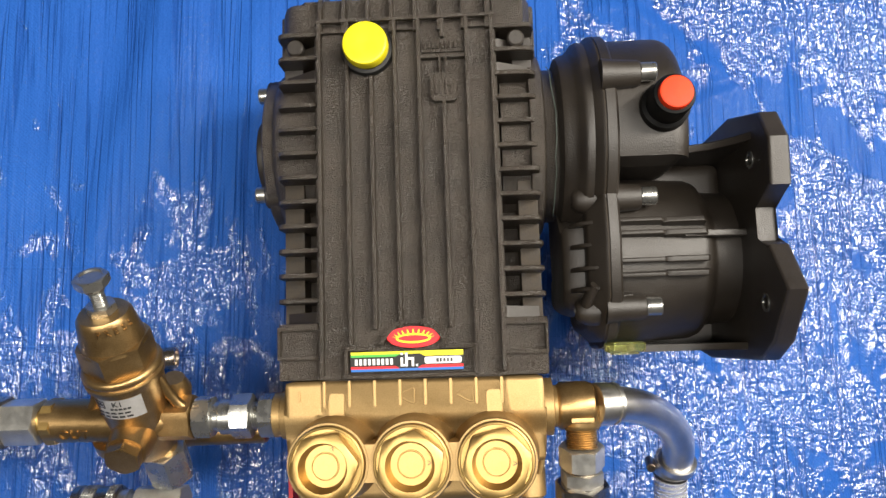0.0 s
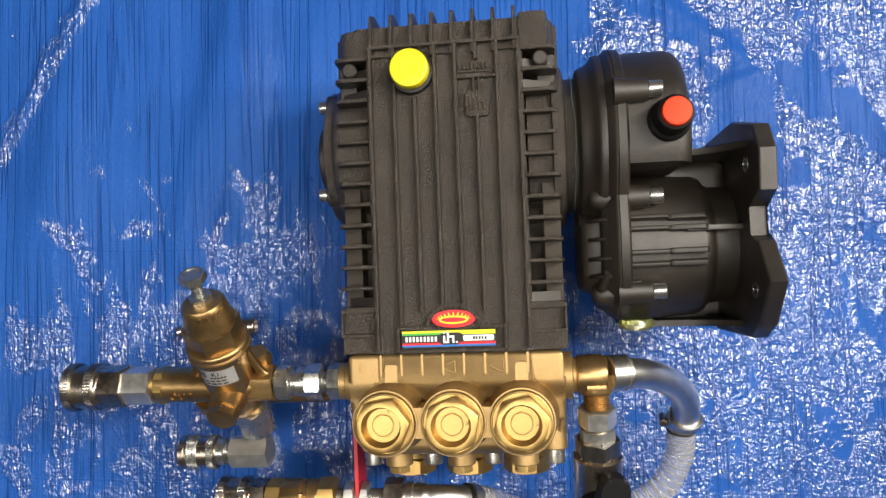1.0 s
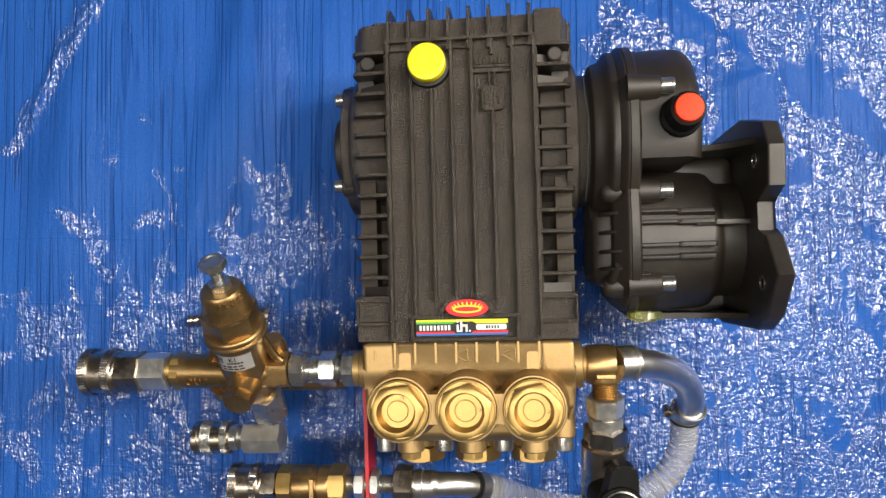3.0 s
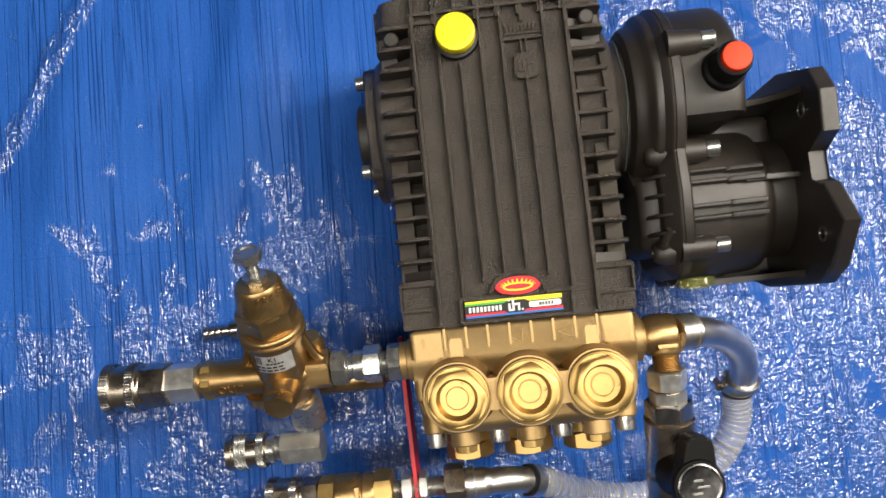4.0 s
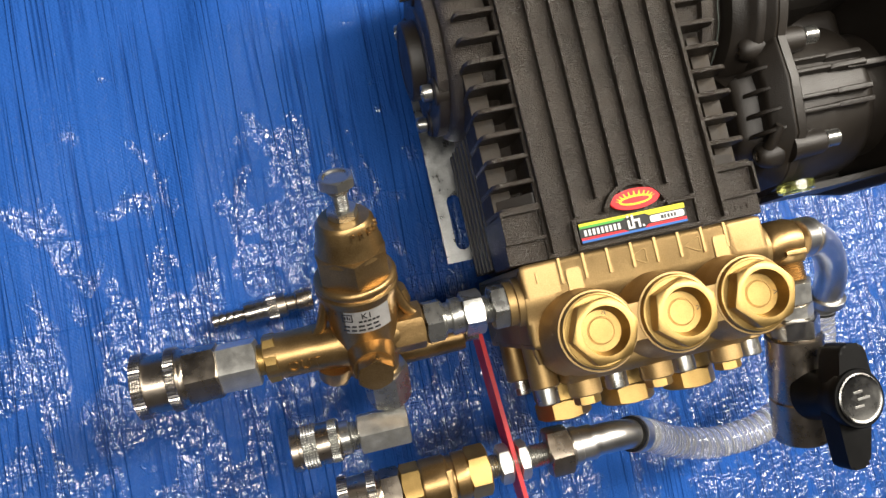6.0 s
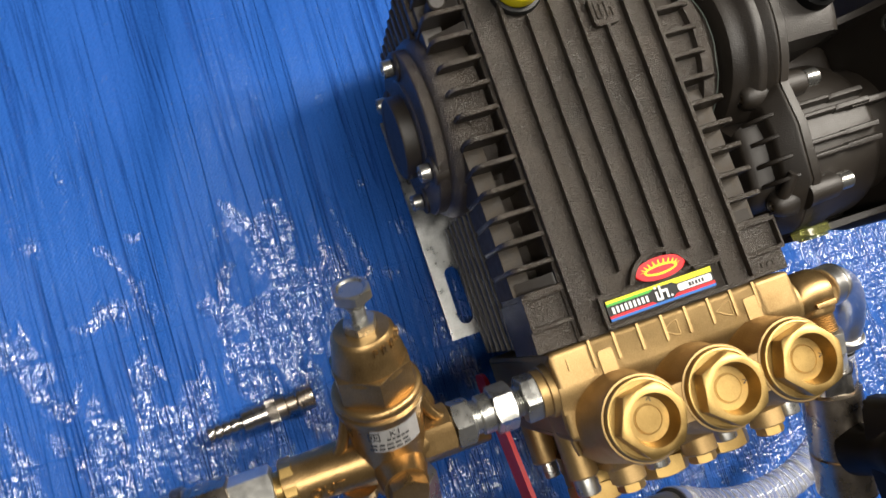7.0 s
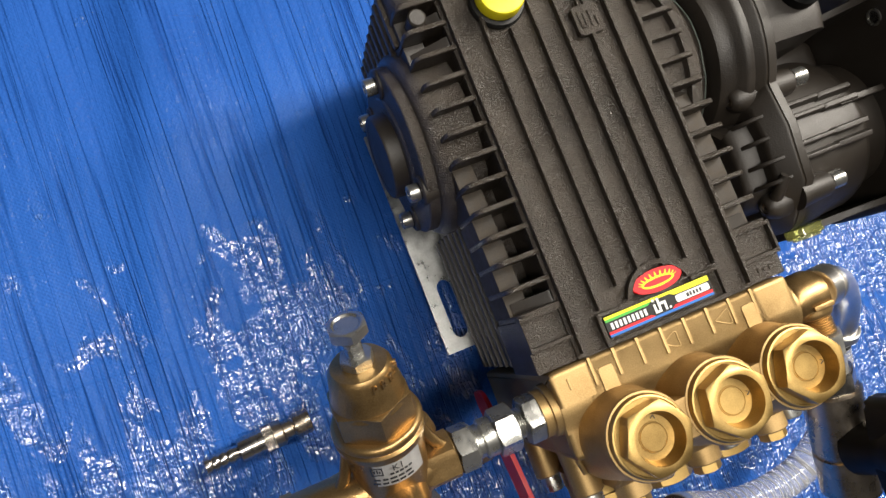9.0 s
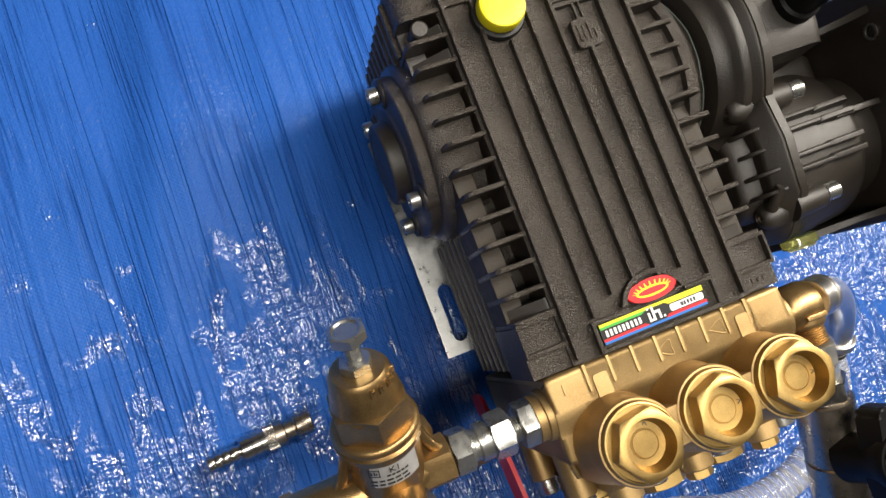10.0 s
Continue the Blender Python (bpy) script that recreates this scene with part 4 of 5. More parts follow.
for y, z in ((0.1020, 0.1420), (0.0360, 0.1330)):
    m = along((0.108, y, z), (-1, 0, 0))
    nub = part("cover_boss", lathe([(0.0090, -0.002), (0.0088, 0.004), (0.0075, 0.0085), (0.0055, 0.0112), (0.0034, 0.0118), (0.0030, 0.0098), (0.0001, 0.0098)], m, 28), black_cast, gearbox)
    part("boss_screw", lathe([(0.0028, 0.0095), (0.0028, 0.0108), (0.0018, 0.0110), (0.0015, 0.0100), (0.0001, 0.0100)], m, 16), dark_nickel, nub, "small dark socket screw")
part("cast_strut", sweep(curve_points([(0.1015, 0.0350, 0.1320), (0.1035, 0.0430, 0.1430), (0.1065, 0.0500, 0.1500)], 10), lambda u: 0.0042 - 0.0012 * u, 16), black_cast, gearbox, angle=80)
# Filler plug with an orange cap.
m = Matrix.Translation((0.1478, 0.1482, 0.0195))
base = part("filler_base", lathe([(0.0142, 0.146), (0.0138, 0.1550), (0.0116, 0.1562), (0.0116, 0.1715), (0.0110, 0.1735), (0.0094, 0.1740), (0.0094, 0.1730)], m, 36), black_plastic, gearbox, "black plastic filler base")
part("filler_cap", lathe([(0.0092, 0.1725), (0.0092, 0.1765), (0.0088, 0.1776), (0.0078, 0.1780), (0.0001, 0.1782)], m, 40), orange_plastic, base, "orange-red plastic filler cap")
# Oil sight glass at the foot of the case.
m = along((0.1275, 0.0170, 0.1170), (0, -1, 0))
sg = part("sight_glass", hexed(0.0220, 0.0, 0.0065, m, 0.2), sight_glass, gearbox, "clear yellowish oil sight glass")
part("sight_ring", lathe([(0.0088, 0.0064), (0.0088, 0.0078), (0.0060, 0.0078)], m, 32), sight_glass, sg)
# A squeezed-out bead of pale sealant between the case and the bearing housing.
rng = random.Random(4)
bead_line = curve_points([(0.0884 + rng.uniform(-0.0008, 0.0008), CY - 0.001 + 0.0520 * math.cos(radians(a)), CZ + 0.003 + 0.0520 * math.sin(radians(a))) for a in range(20, 161, 10)], 60)
part("sealant_bead", sweep(bead_line, 0.00032, 6), sealant, gearbox, "thin grey-green bead of sealant", angle=80)
# Drive flange: two arms above, a deep notch between them.
arms = [(0.152, 0.128), (0.141, 0.176), (0.124, 0.188), (0.098, 0.186), (0.090, 0.160), (0.071, 0.160), (0.067, 0.176), (0.041, 0.196), (0.014, 0.172), (0.004, 0.150), (0.004, 0.060), (0.012, 0.016), (0.045, -0.030), (0.066, -0.030), (0.072, 0.0), (0.090, 0.0), (0.096, -0.030), (0.122, -0.022), (0.150, 0.024)]
flange = part("drive_flange", slab(arms, 0.1965, 0.2080, "x", 0.0018, seg=3), black_cast, gearbox, "black drive flange with notched arms")
for y0, y1, z0, z1 in ((0.129, 0.1335, 0.070, 0.150), (0.0100, 0.0145, 0.050, 0.118)):
    part("web", slab([(0.132, z0), (0.198, z0 - 0.01), (0.198, z1 + 0.018), (0.1915, z1 + 0.004), (0.180, z1 - 0.008), (0.166, z1 - 0.014), (0.132, z1 - 0.018)], y0, y1, "y", 0.001), black_cast, flange)
for y in (0.0785,):
    part("web", slab([(0.160, 0.115), (0.198, 0.115), (0.198, 0.146), (0.160, 0.150)], y - 0.002, y + 0.002, "y", 0.0008), black_cast, flange)
part("hub_shoulder", block((0.150, 0.098, 0.060), (0.1975, 0.1300, 0.1080), 0.010, seg=4), black_cast, flange)
skirt = slab(rounded([(0.118, 0.012), (0.198, 0.012), (0.198, 0.128), (0.118, 0.128)], 0.006), 0.03, 0.066, "z", 0.003)
part("skirt", skirt, black_cast, flange)
for y, z in ((0.118, 0.160), (0.036, 0.166)):
    part("threaded_hole", lathe([(0.0052, 0.0), (0.0052, 0.0006), (0.0038, 0.0006), (0.0036, -0.004), (0.0001, -0.004)], along((0.1965, y, z), (-1, 0, 0)), 24), zinc, flange)


# ---- fittings on the outlet side ----
PY, PZ = -0.0190, 0.1430
OUT = along((-0.074, PY, PZ), (-1, 0, 0))  # runs outwards from the head

union = thing("union_fitting", (-0.1, PY, PZ), "zinc-plated steel union joining the valve to the brass head", "fitting")
part("port", lathe([(0.0150, -0.004), (0.0140, 0.0030), (0.0128, 0.0035), (0.0128, 0.0080)], OUT, 40), brass_cast, union, "brass outlet port")
part("lock_nut", hexed(0.0230, 0.0075, 0.0170, OUT, 0.3), zinc, union)
part("thread", threads(0.0082, 0.0165, 0.0230, OUT), zinc, union)
part("union_nut", hexed(0.0230, 0.0215, 0.0335, OUT, 0.05), zinc, union)
part("sleeve", lathe([(0.0098, 0.0330), (0.0104, 0.0345), (0.0104, 0.0400), (0.0088, 0.0410), (0.0088, 0.0435), (0.0105, 0.0445), (0.0105, 0.0465)], OUT, 36), zinc, union)
part("hexagon", hexed(0.0225, 0.0450, 0.0555, OUT, 0.4), zinc, union)

valve = thing("unloader_valve", (-0.162, PY, PZ), "bronze unloader valve with a steel adjusting screw and a grey label", "valve")
AX = Vector((0, 0.768, 0.640))   # the spring housing leans back
UPN = Vector((0, -0.640, 0.768))  # the plug points up and forward
J = Vector((-0.162, PY, PZ))
SP = along(J, AX, UPN)
PL = along(J, UPN)
bodyb = bmesh.new()
lathe([(0.0105, -0.026), (0.0150, -0.020), (0.0175, -0.008), (0.0186, 0.010), (0.0200, 0.0360)], SP, 56, bodyb)
valve_body = part("valve_body", bodyb, bronze, valve)
part("outlet_arm", lathe([(0.0125, -0.0560), (0.0127, -0.0300), (0.0140, -0.0180), (0.0150, 0.0)], along(J, (1, 0, 0)), 44), bronze, valve)
part("inlet_arm", lathe([(0.0150, 0.0), (0.0135, 0.012), (0.0122, 0.0180), (0.0122, 0.0215)], along(J, (1, 0, 0)), 44), bronze, valve)
part("inlet_hexagon", hexed(0.0245, 0.0130, 0.0320, along(J, (1, 0, 0)), 0.25), bronze, valve)
part("outlet_hexagon", hexed(0.0245, 0.0490, 0.0565, along(J, (-1, 0, 0)), 0.25), brass_turned, valve, "brass hexagon collar")
part("side_lobe", lathe([(0.0001, -0.009), (0.006, -0.0080), (0.0090, -0.004), (0.0100, 0.004)], along(J + Vector((-0.021, -0.014, -0.006)), (0.1, 0.7, 0.6)), 32), bronze, valve)
part("side_lobe", lathe([(0.0001, -0.004), (0.0085, 0.000), (0.0095, 0.018), (0.006, 0.026)], along(J + Vector((0.016, 0.004, -0.012)), (0.15, 0.7, 0.6)), 28), bronze, valve)
for s in (-1, 1):
    rib_line = curve_points([J + Vector((s * 0.034, 0.002, 0.004)), J + Vector((s * 0.024, 0.010, 0.010)), J + AX * 0.032 + Vector((s * 0.0175, 0, 0))], 10)
    part("casting_rib", sweep(rib_line, 0.0030, 12), bronze, valve, angle=80)
collar = part("collar", lathe([(0.0198, 0.0345), (0.0216, 0.0355), (0.0220, 0.0375), (0.0220, 0.0392), (0.0206, 0.0402), (0.0217, 0.0415), (0.0220, 0.0430), (0.0212, 0.0450), (0.0195, 0.0460)], SP, 56), bronze, valve)
part("housing_hexagon", hexed(0.0352, 0.0450, 0.0620, SP, 0.52), bronze, valve)
top = part("spring_housing", lathe([(0.0182, 0.0590), (0.0172, 0.0625), (0.0158, 0.0700), (0.0148, 0.0765), (0.0130, 0.0790), (0.0080, 0.0796)], SP, 56), bronze, valve)
nut = part("lock_nut", hexed(0.0140, 0.0794, 0.0845, SP, 0.2), zinc, valve, "zinc lock nut")
part("adjusting_thread", threads(0.0040, 0.0835, 0.0955, SP, 0.0012), zinc, valve)
bolt_ob = part("adjusting_bolt", hexed(0.0164, 0.0968, 0.1024, SP, 0.5, bore=0.0066, deep=0.0009), zinc, valve, "zinc hexagon adjusting bolt")
part("bolt_neck", lathe([(0.0042, 0.0925), (0.0050, 0.0932), (0.0072, 0.0968), (0.0072, 0.0975)], SP, 32), zinc, bolt_ob)
part("lower_port", lathe([(0.0105, -0.158), (0.0098, -0.150), (0.0092, -0.104), (0.0086, -0.1025), (0.0060, -0.1020)], Matrix.Translation((0, -0.0320, 0.0900)) @ Matrix(((0, 0, 1, 0), (1, 0, 0, 0), (0, 1, 0, 0), (0, 0, 0, 1))), 40), bronze, valve)
part("port_nipple", threads(0.0052, 0.0, 0.0100, along((-0.1025, -0.0320, 0.0900), (1, 0, 0))), zinc, valve, "short zinc nipple")
part("set_screw", threads(0.0034, 0.0, 0.0140, along((-0.1815, -0.0350, 0.0850), UPN)), zinc, valve, "small zinc set screw")
plug = part("plug_boss", lathe([(0.0140, 0.0), (0.0125, 0.018), (0.0112, 0.0265)], PL, 40), bronze, valve)
part("plug", hexed(0.0182, 0.0260, 0.0335, PL, 0.35), bronze, plug, "worn bronze hexagon plug")
# Grey label round the barrel, with the size mark that can be read.
lab = bmesh.new()
cols, r = 12, 0.0201
grid = []
for i in range(cols + 1):
    a = radians(-42 + 72 * i / cols)
    grid.append([lab.verts.new(SP @ Vector((r * math.sin(a), 0, 0)) + UPN * (r * math.cos(a)) + AX * h) for h in (0.0195, 0.0335)])
for i in range(cols):
    lab.faces.new((grid[i][0], grid[i + 1][0], grid[i + 1][1], grid[i][1]))
bmesh.ops.solidify(lab, geom=lab.faces[:], thickness=-0.0004)
label_ob = part("label", lab, label_foil, valve, "grey printed label")


def on_label(u, h, lift=0.00035):
    """A pose on the label: u along its curve in metres, h up the barrel."""
    a = (u - 0.0021) / r
    m = Matrix((Vector((math.cos(a), 0, 0)) - UPN * math.sin(a), AX, UPN * math.cos(a) + Vector((math.sin(a), 0, 0)))).transposed().to_4x4()
    m.translation = J + AX * (h + 0.011) + (UPN * math.cos(a) + Vector((math.sin(a), 0, 0))) * (r + lift)
    return m


lettered("size_mark", "K1", on_label(0.0035, 0.0196), 0.0052, dark_print, label_ob, 0.0001)
for u, h, w in ((0.0045, 0.0163, 0.0115), (0.0, 0.0134, 0.0190), (0.0, 0.0108, 0.0205)):
    for k in range(5):
        uu = u - w / 2 + w * (k + 0.5) / 5
        ww = w / 5 * (0.42, 0.34, 0.44, 0.36, 0.40)[k]
        part("print_bar", slab([(-ww, -0.0006), (ww, -0.0006), (ww, 0.0006), (-ww, 0.0006)], 0, 0.0001, "z", m=on_label(uu, h)), dark_print, label_ob)
for lo, hi in (((-0.0095, 0.0165), (-0.0089, 0.0215)), ((-0.0045, 0.0165), (-0.0039, 0.0215)), ((-0.0095, 0.0165), (-0.0039, 0.0171)), ((-0.0095, 0.0209), (-0.0039, 0.0215)), ((-0.0082, 0.0180), (-0.0075, 0.0200)), ((-0.0068, 0.0180), (-0.0061, 0.0204)), ((-0.0057, 0.0180), (-0.0051, 0.0195))):
    c = ((lo[0] + hi[0]) / 2, (lo[1] + hi[1]) / 2)
    w, h = (hi[0] - lo[0]) / 2, (hi[1] - lo[1]) / 2
    part("print_bar", slab([(-w, -h), (w, -h), (w, h), (-w, h)], 0, 0.0001, "z", m=on_label(c[0], c[1])), dark_print, label_ob)


def on_cone(u_deg, h, rr):
    a = radians(u_deg)
    out = UPN * math.cos(a) + Vector((math.sin(a), 0, 0))
    m = Matrix((Vector((math.cos(a), 0, 0)) - UPN * math.sin(a), AX, out)).transposed().to_4x4()
    m.translation = J + AX * h + out * rr
    return m


for k, ch in enumerate("PRESS"):
    lettered("raised_letter", ch, on_cone(8 + 17 * k, 0.0745, 0.0152), 0.0056, bronze, top, 0.0009)
arm_m = Matrix((Vector((1, 0, 0)), Vector((0, 0.80, 0.60)), Vector((0, -0.60, 0.80)))).transposed().to_4x4()
arm_m.translation = J + Vector((-0.036, -0.60 * 0.0128, 0.80 * 0.0128))
lettered("raised_letters", "OUT", arm_m, 0.0085, bronze, valve, 0.0005)

# Adapter and quick coupler on the outlet.
adapter = thing("hex_adapter", (-0.237, PY, PZ), "satin zinc steel hexagon adapter", "fitting")
A0 = along((-0.218, PY, PZ), (-1, 0, 0))
part("neck", rod(0.0085, 0.0, 0.006, A0, 32), brass_turned, adapter, "short brass neck")
part("hexagon", hexed(0.0245, 0.0040, 0.0270, A0, 0.28), satin_zinc, adapter)
part("shoulder", rod(0.0108, 0.0260, 0.0300, A0, 36), dark_nickel, adapter)


def coupler(name, start, way, size, label, up=(0, 0, 1), long_hex=0.0185):
    """A quick coupler: hexagon tail, sliding sleeve, two knurled bands, open mouth."""
    t = thing(name, start, label, "coupler", "quick couplers")
    m = along(start, way, up)
    s = size
    part("hexagon", hexed(s * 1.66, 0.0, long_hex, m, 0.3), dark_nickel, t)
    part("shoulder", lathe([(s * 0.86, long_hex - 0.001), (s * 0.90, long_hex), (s * 0.90, long_hex + 0.002)], m, 40), dark_nickel, t)
    z = long_hex + 0.0015
    slv = part("sleeve", lathe([(s * 0.90, z), (s * 0.94, z + 0.0008), (s * 0.94, z + 0.0240), (s * 0.90, z + 0.0246), (s * 0.62, z + 0.0246), (s * 0.60, z + 0.0120), (0.0001, z + 0.0120)], m, 48), dark_nickel, t)
    part("knurled_band", knurl(s * 1.05, z + 0.0010, z + 0.0065, m), nickel, slv, angle=3)
    part("knurled_band", knurl(s * 1.07, z + 0.0178, z + 0.0240, m), nickel, slv, angle=3)
    return t


coupler("quick_coupler", (-0.2425, PY, PZ), (-1, 0, 0), 0.0168, "nickel-plated quick coupler with knurled bands on the outlet")

# Steel elbow under the valve, with its own small coupler.
elbow = thing("steel_elbow", (-0.158, -0.066, 0.110), "satin zinc steel elbow under the unloader valve", "fitting")
low = J - AX * 0.022 + Vector((0.006, 0, 0))
EL = along(low, -AX)
part("brass_neck", rod(0.0088, -0.004, 0.004, EL, 32), bronze, elbow)
part("upper_hexagon", hexed(0.0240, 0.002, 0.027, EL, 0.2), zinc, elbow, "zinc steel hexagon")
EX = along((-0.1485, -0.0750, 0.1090), (-1, 0, 0))
part("elbow_block", hexed(0.0222, 0.0, 0.0300, EX, 0.52), satin_zinc, elbow)
part("thread", threads(0.0086, 0.0290, 0.0380, EX), zinc, elbow)
t = thing("quick_coupler", (-0.186, -0.0735, 0.109), "small bright quick coupler with one knurled band, on the elbow", "coupler", "quick couplers")
C2 = along((-0.1830, -0.0750, 0.1090), (-1, 0, 0))
part("tail", lathe([(0.0085, 0.0), (0.0098, 0.001), (0.0098, 0.006), (0.0108, 0.007)], C2, 36), zinc, t)
slv = part("sleeve", lathe([(0.0108, 0.006), (0.0122, 0.0068), (0.0122, 0.0300), (0.0128, 0.0306), (0.0128, 0.0345), (0.0116, 0.0352), (0.0085, 0.0352), (0.0080, 0.0200), (0.0001, 0.0200)], C2, 48), dark_nickel, t)
part("knurled_band", knurl(0.0130, 0.0075, 0.0125, C2), zinc, slv, angle=3)
part("knurled_band", knurl(0.0131, 0.0200, 0.0285, C2), zinc, slv, angle=3)

# ---- the lower line ----
LY, LZ = -0.1180, 0.0830
LOWER = Vector((-0.0860, LY, LZ))
check = thing("check_valve", (-0.13, LY, LZ), "cast brass check valve with hexagon ends", "valve")
LM = along(LOWER, (-1, 0, 0))
part("hexagon", hexed(0.0290, 0.0180, 0.0320, LM, 0.15), brass_turned, check)
part("barrel", lathe([(0.0140, 0.0310), (0.0152, 0.0330), (0.0152, 0.0400), (0.0140, 0.0410), (0.0140, 0.0440), (0.0156, 0.0455), (0.0156, 0.0600), (0.0142, 0.0620)], LM, 48), bronze, check)
part("arrow_rib", block((-0.132, LY - 0.010, LZ + 0.0125), (-0.128, LY + 0.008, LZ + 0.0165), 0.001), bronze, check)
part("hexagon", hexed(0.0275, 0.0610, 0.0740, LM, 0.3), brass_turned, check)
coupler("quick_coupler", (-0.1600, LY, LZ), (-1, 0, 0), 0.0168, "dark nickel quick coupler on the brass check valve", long_hex=0.0130)

bolt_line = thing("bulkhead_fitting", (-0.07, LY, LZ), "threaded steel bulkhead fitting with two bright nuts", "fitting")
part("thread", threads(0.0075, -0.0240, 0.0200, LM), zinc, bolt_line)
part("nut", hexed(0.0225, 0.0035, 0.0115, LM, 0.25), satin_zinc, bolt_line, "bright zinc nut")
part("nut", hexed(0.0225, -0.0080, -0.0015, LM, 0.25), satin_zinc, bolt_line, "bright zinc nut")
part("swivel_nut", hexed(0.0285, -0.0360, -0.0205, LM, 0.42), dark_nickel, bolt_line, "dark steel swivel nut")
lever = thing("red_bar", (-0.079, -0.07, 0.07), "flat red painted steel bar clamped between two nuts", "bar")
bar = rounded([(-0.0820, -0.019), (-0.0820, 0.011), (0.0630, -0.006), (0.0630, -0.034)], 0.010, 6)
bar_m = pose(-0.0885, -0.068, 0.083, 0, 0, 2.0)
part("bar", slab(bar, -0.0014, 0.0014, "x", 0.0006, m=bar_m), red_paint, lever)

hose_elbow = thing("hose_elbow", (-0.02, LY, 0.07), "bright bent steel hose tail", "hose fitting")
e_line = curve_points([(-0.0540, LY, LZ), (-0.0400, LY, LZ), (-0.0240, LY, LZ - 0.0005), (-0.0100, LY - 0.002, LZ - 0.0060), (0.0030, LY - 0.006, LZ - 0.0150), (0.0120, LY - 0.010, LZ - 0.0235)], 40)
part("tube", sweep(e_line, lambda s: 0.0098 if s > 0.28 else 0.0112, 28), chrome, hose_elbow)
part("ferrule", lathe([(0.0112, 0), (0.0122, 0.0006), (0.0122, 0.0055), (0.0112, 0.006)], along((-0.0490, LY, LZ), (1, 0, 0)), 36), chrome, hose_elbow)

HOSE = [(-0.0010, LY - 0.0047, LZ - 0.0121), (0.0120, LY - 0.0100, LZ - 0.0235), (0.0400, -0.1430, 0.0400), (0.0750, -0.1520, 0.0300), (0.1150, -0.1490, 0.0270), (0.1520, -0.1270, 0.0290), (0.1670, -0.0990, 0.0350), (0.1680, -0.0790, 0.0410), (0.1690, -0.0620, 0.0480)]
hose_line = curve_points(HOSE, 160)
hose = thing("clear_hose", (0.11, -0.15, 0.02), "clear plastic hose with a pale spiral, looping between two elbows", "hose")
hose_line_fine = curve_points(HOSE, 420)
part("hose_wall", sweep(hose_line_fine, lambda s: 0.0112 + 0.00022 * math.cos(2 * math.pi * 42 * s), 24), hose_clear, hose, angle=80)
core = []
fr = frames_on(hose_line)
turns, steps = 42, 42 * 16
for k in range(steps + 1):
    s = k / steps * (len(fr) - 1)
    i = min(int(s), len(fr) - 2)
    m = fr[i].lerp(fr[i + 1], s - i)
    a = 2 * math.pi * turns * k / steps
    core.append(m @ Vector((0.0102 * math.cos(a), 0.0102 * math.sin(a), 0)))
part("spiral", sweep(core, 0.0007, 6), hose_spiral, hose, "pale spiral reinforcement", angle=80)
for at in (2, -10):
    c = thing("hose_clamp", tuple(hose_line[at]), "bright steel hose clamp on the clear hose", "hose clamp", "hose clamps")
    m = fr[at]
    part("band", lathe([(0.0112, -0.0045), (0.0122, -0.0042), (0.0122, 0.0042), (0.0112, 0.0045)], m, 40), chrome, c)
    part("end_ring", lathe([(0.0108, -0.0075), (0.0118, -0.0072), (0.0118, -0.0056), (0.0108, -0.0053)], m, 40), label_black, c, "dark rubber end ring")
    if at > 0:
        continue
    part("worm_screw", rod(0.0032, -0.006, 0.006, m @ Matrix.Translation((0.0145, 0.0, 0)) @ Matrix.Rotation(radians(90), 4, "X"), 16), dark_nickel, c)

# ---- the inlet side ----
IY, IZ = -0.0190, 0.1370
tee = thing("brass_tee", (0.09, IY, IZ), "brass tee on the inlet side of the pump head", "fitting")
TM = along((0.0730, IY, IZ), (1, 0, 0))
part("port", lathe([(0.0165, -0.003), (0.0165, 0.0060), (0.0120, 0.0070), (0.0120, 0.0100)], TM, 40), brass_cast, tee)
part("tee_body", lathe([(0.0118, 0.0085), (0.0136, 0.0110), (0.0140, 0.0180), (0.0140, 0.0255), (0.0128, 0.0295), (0.0110, 0.0305)], TM, 44), bronze, tee)
part("branch_neck", lathe([(0.0124, 0.0), (0.0118, 0.0110), (0.0104, 0.0135)], along((0.0955, IY, IZ), (0, -1, -0.02)), 40), bronze, tee)
part("branch", threads(0.0092, 0.0, 0.0125, along((0.0955, IY - 0.0120, IZ), (0, -1, -0.02))), bronze, tee)
part("cast_bar", block((0.0885, IY - 0.009, IZ + 0.0120), (0.1015, IY - 0.006, IZ + 0.0142), 0.0006), bronze, tee)

pipe = thing("bent_inlet_pipe", (0.14, -0.03, 0.1), "bright bent steel pipe running from the tee to the hose", "pipe")
p_line = curve_points([(0.1040, IY, IZ), (0.1148, -0.0193, 0.1316), (0.1290, -0.0215, 0.1195), (0.1445, -0.0270, 0.1033), (0.1585, -0.0362, 0.0857), (0.1678, -0.0490, 0.0692), (0.1705, -0.0639, 0.0545), (0.1705, -0.0700, 0.0490)], 60)
part("tube", sweep(p_line, lambda s: 0.0105, 32), chrome, pipe)
part("ferrule", lathe([(0.0112, 0), (0.0126, 0.0006), (0.0126, 0.0100), (0.0114, 0.0108), (0.0114, 0.0125), (0.0124, 0.0130), (0.0124, 0.0150), (0.0110, 0.0156)], along((0.1030, IY, IZ), (1, 0, -0.40)), 36), chrome, pipe)
fr_p = frames_on(p_line)
part("bead", lathe([(0.0106, -0.0035), (0.0128, -0.0025), (0.0128, 0.0025), (0.0106, 0.0035)], fr_p[54], 36), chrome, pipe)

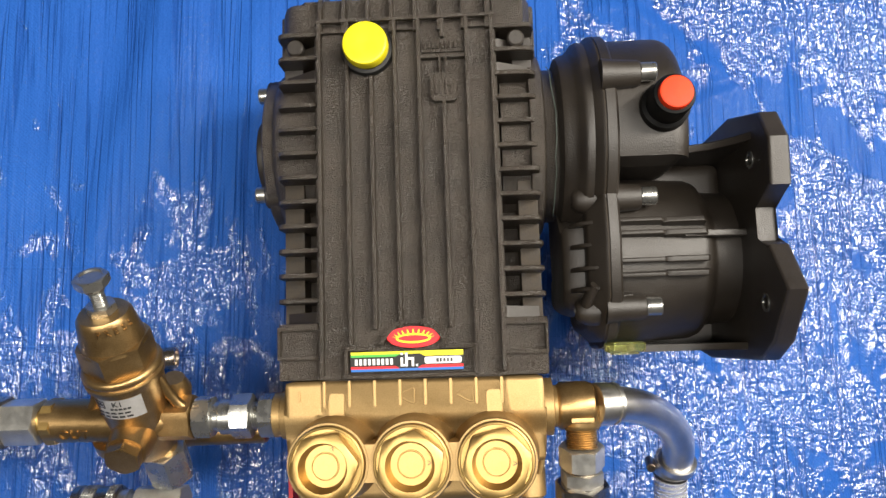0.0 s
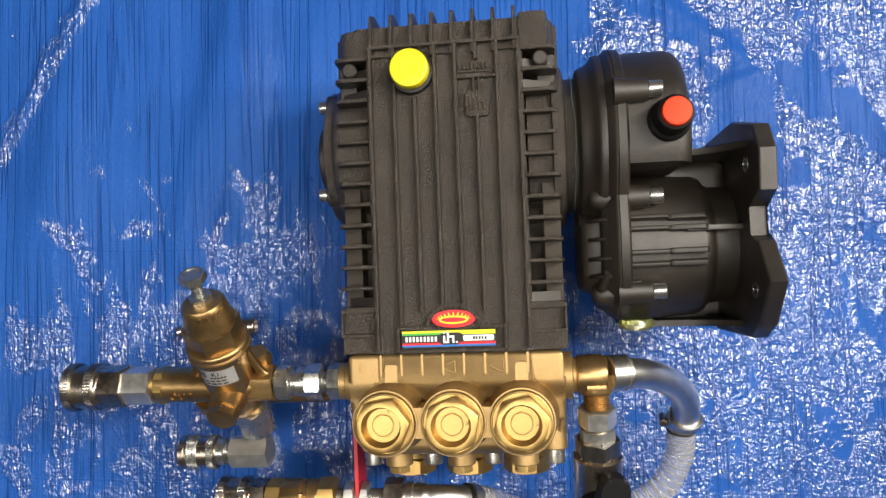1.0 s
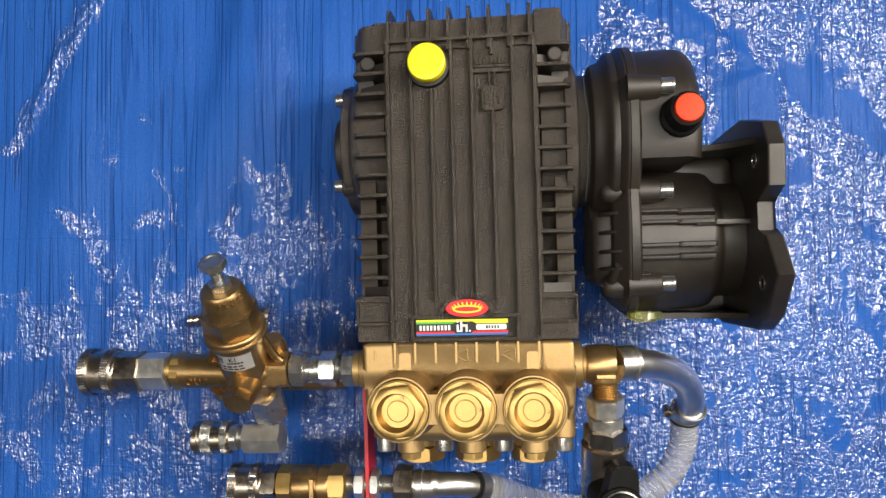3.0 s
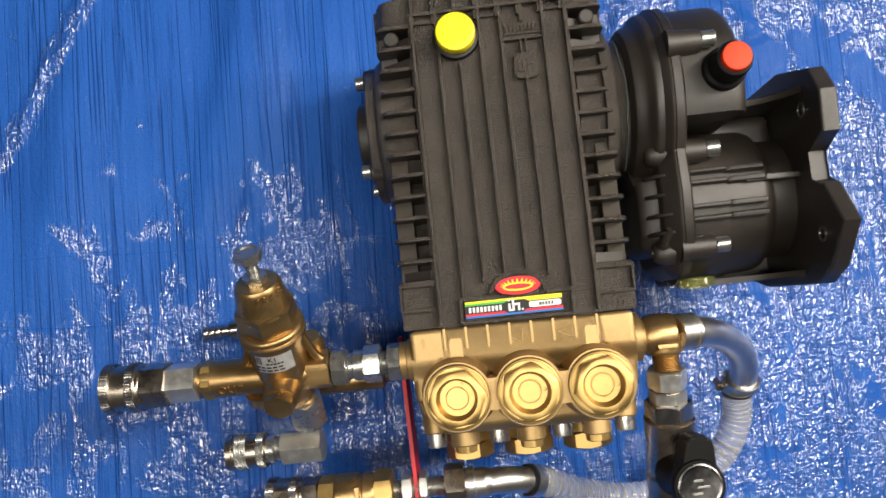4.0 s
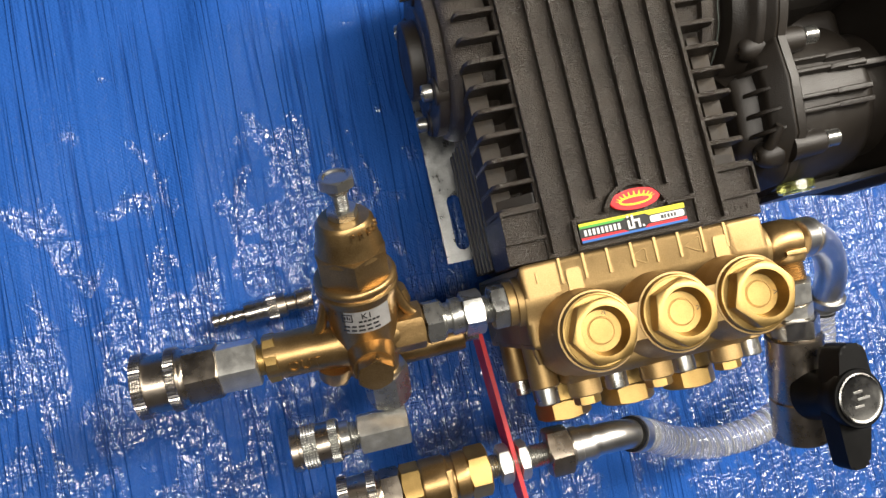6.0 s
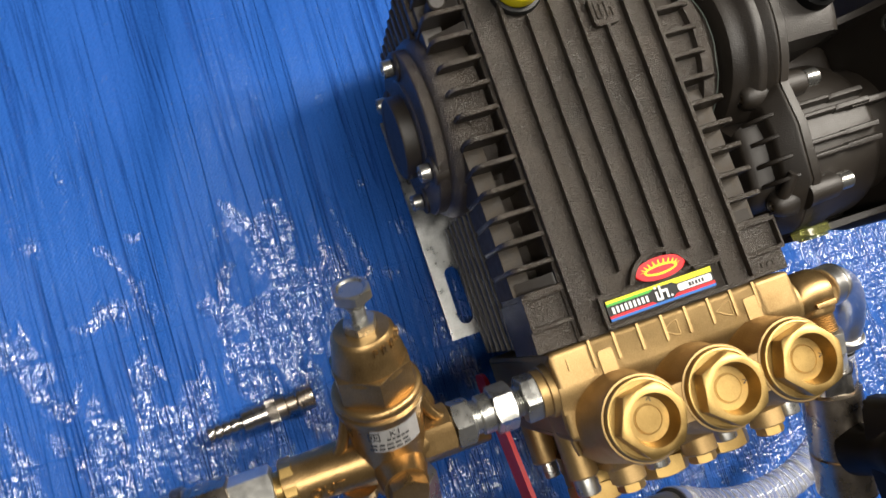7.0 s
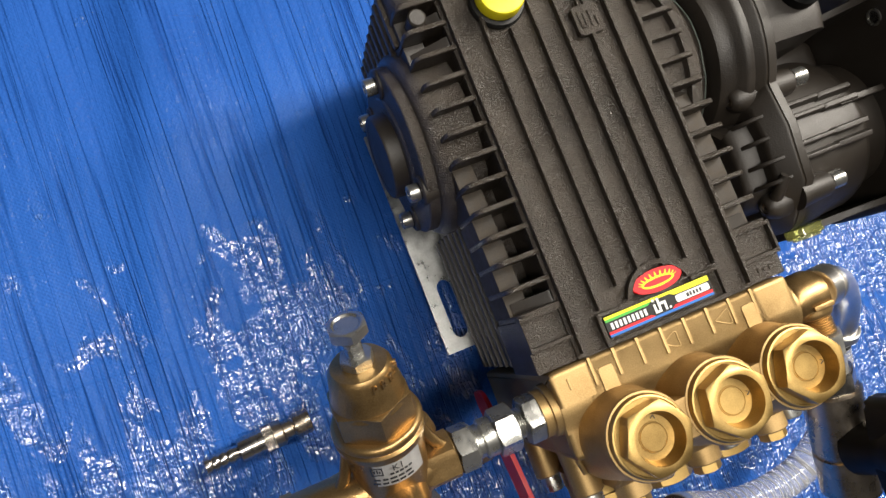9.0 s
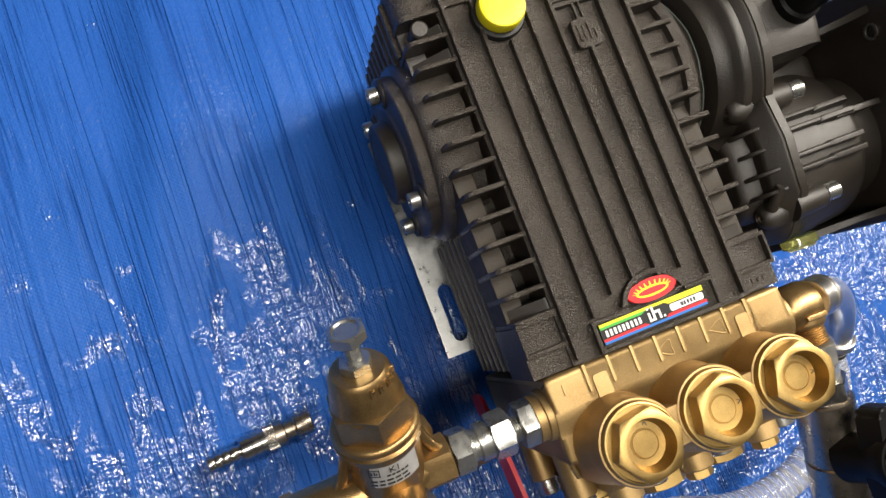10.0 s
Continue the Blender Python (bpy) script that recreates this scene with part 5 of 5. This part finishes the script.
BV = along((0.0955, IY - 0.0210, IZ - 0.0015), (0.0, -1, -0.30))
nipple = thing("reducing_nipple", (0.0955, -0.045, IZ), "zinc steel reducing nipple below the brass tee", "fitting")
part("hexagon", hexed(0.0235, 0.0020, 0.0155, BV, 0.05), satin_zinc, nipple)
part("collar", rod(0.0102, 0.0150, 0.0175, BV, 32), dark_nickel, nipple)
part("hexagon", hexed(0.0225, 0.0170, 0.0255, BV, 0.35), satin_zinc, nipple)

ball = thing("ball_valve", (0.0955, -0.09, IZ), "nickel-plated ball valve with a black butterfly handle", "valve")
part("end_hexagon", hexed(0.0285, 0.0250, 0.0380, BV, 0.3), nickel, ball)
part("valve_body", lathe([(0.0145, 0.0370), (0.0172, 0.0385), (0.0172, 0.0420), (0.0172, 0.0770), (0.0166, 0.0780), (0.0166, 0.0788), (0.0176, 0.0796), (0.0176, 0.1055), (0.0166, 0.1070), (0.0115, 0.1070), (0.0110, 0.0970), (0.0001, 0.0970)], BV, 48), dark_nickel, ball)
SW = Vector((0.10, -0.03, 1.0)).normalized()
mid = BV @ Vector((0, 0, 0.0760))
HM = along(mid, SW, (0, 1, 0))
part("stem_boss", lathe([(0.0120, 0.008), (0.0118, 0.0165), (0.0100, 0.0180), (0.0100, 0.022)], HM, 32), dark_nickel, ball)
# The handle: a hub on the stem with two upright tapering wings.
hd = bmesh.new()
lathe([(0.0150, 0.0120), (0.0165, 0.0135), (0.0158, 0.0200), (0.0136, 0.0320), (0.0146, 0.0400), (0.0170, 0.0460), (0.0170, 0.0500), (0.0163, 0.0512), (0.0001, 0.0512)], HM, 40, hd)
wing_way = Vector((0.13, 1.0, 0.02))
wing_way = (wing_way - SW * wing_way.dot(SW)).normalized()
WM = Matrix((SW.cross(wing_way) * -1, wing_way, SW)).transposed().to_4x4()
WM.translation = mid
upper_wing = [(-0.0125, 0.0), (-0.0105, 0.012), (-0.0085, 0.0270), (-0.0050, 0.0310), (0.0060, 0.0310), (0.0090, 0.0260), (0.0110, 0.012), (0.0130, 0.0)]
lower_wing = [(0.0130, 0.0), (0.0110, -0.016), (0.0075, -0.0370), (0.0050, -0.0400), (-0.0050, -0.0410), (-0.0070, -0.0380), (-0.0100, -0.016), (-0.0125, 0.0)]
slab(rounded(upper_wing[::-1], 0.002, 3), 0.0330, 0.0500, "z", 0.0022, hd, m=WM)
slab(rounded(lower_wing[::-1], 0.002, 3), 0.0310, 0.0450, "z", 0.0022, hd, m=WM)
handle = part("handle", hd, black_plastic, ball, "black plastic butterfly handle")
badge_disc = part("badge_disc", lathe([(0.0138, 0.0508), (0.0145, 0.0512), (0.0145, 0.0524), (0.0136, 0.0528), (0.0118, 0.0518), (0.0001, 0.0522)], HM, 40), badge_metal, handle, "grey metal badge disc")
marks = bmesh.new()
for k, (x, y, w) in enumerate(((-0.004, 0.004, 0.006), (-0.002, 0.0, 0.008), (-0.005, -0.004, 0.006))):
    slab([(x, y - 0.0006), (x + w, y - 0.0006), (x + w, y + 0.0006), (x, y + 0.0006)], 0.0518, 0.0524, "z", m=HM, bm=marks)
part("badge_marks", marks, chrome, badge_disc)

# ---- a loose hose plug on the tarp ----
P0, P1 = Vector((-0.268, 0.0065, 0.0075)), Vector((-0.196, 0.0110, 0.0095))
nip = thing("hose_plug", (0, 0, 0), "bright knurled steel hose tail plug lying loose on the tarp", "hose plug", m=along(P0, P1 - P0))
I4 = Matrix.Identity(4)
barb = [(0.0040, 0.0)]
for k in range(4):
    barb += [(0.0054, 0.0012 + 0.0050 * k), (0.0056, 0.0034 + 0.0050 * k), (0.0048, 0.0050 + 0.0050 * k)]
part("barbed_tail", lathe(barb + [(0.0046, 0.0230)], I4, 28), nickel, nip)
sl = lathe([(0.0060, 0.0225), (0.0080, 0.0235), (0.0082, 0.0260), (0.0082, 0.0300), (0.0078, 0.0304), (0.0078, 0.0312), (0.0082, 0.0316), (0.0082, 0.0355), (0.0078, 0.0359), (0.0078, 0.0367), (0.0082, 0.0371), (0.0082, 0.0400)], I4, 36)
part("collar", sl, nickel, nip)
part("knurled_band", knurl(0.0088, 0.0395, 0.0465, I4, 48, 6), nickel, nip, angle=3)
part("tip", lathe([(0.0086, 0.0462), (0.0086, 0.0520), (0.0066, 0.0530), (0.0066, 0.0590), (0.0078, 0.0600), (0.0082, 0.0610), (0.0082, 0.0700), (0.0074, 0.0712), (0.0060, 0.0712), (0.0055, 0.0690), (0.0001, 0.0690)], I4, 36), dark_nickel, nip)
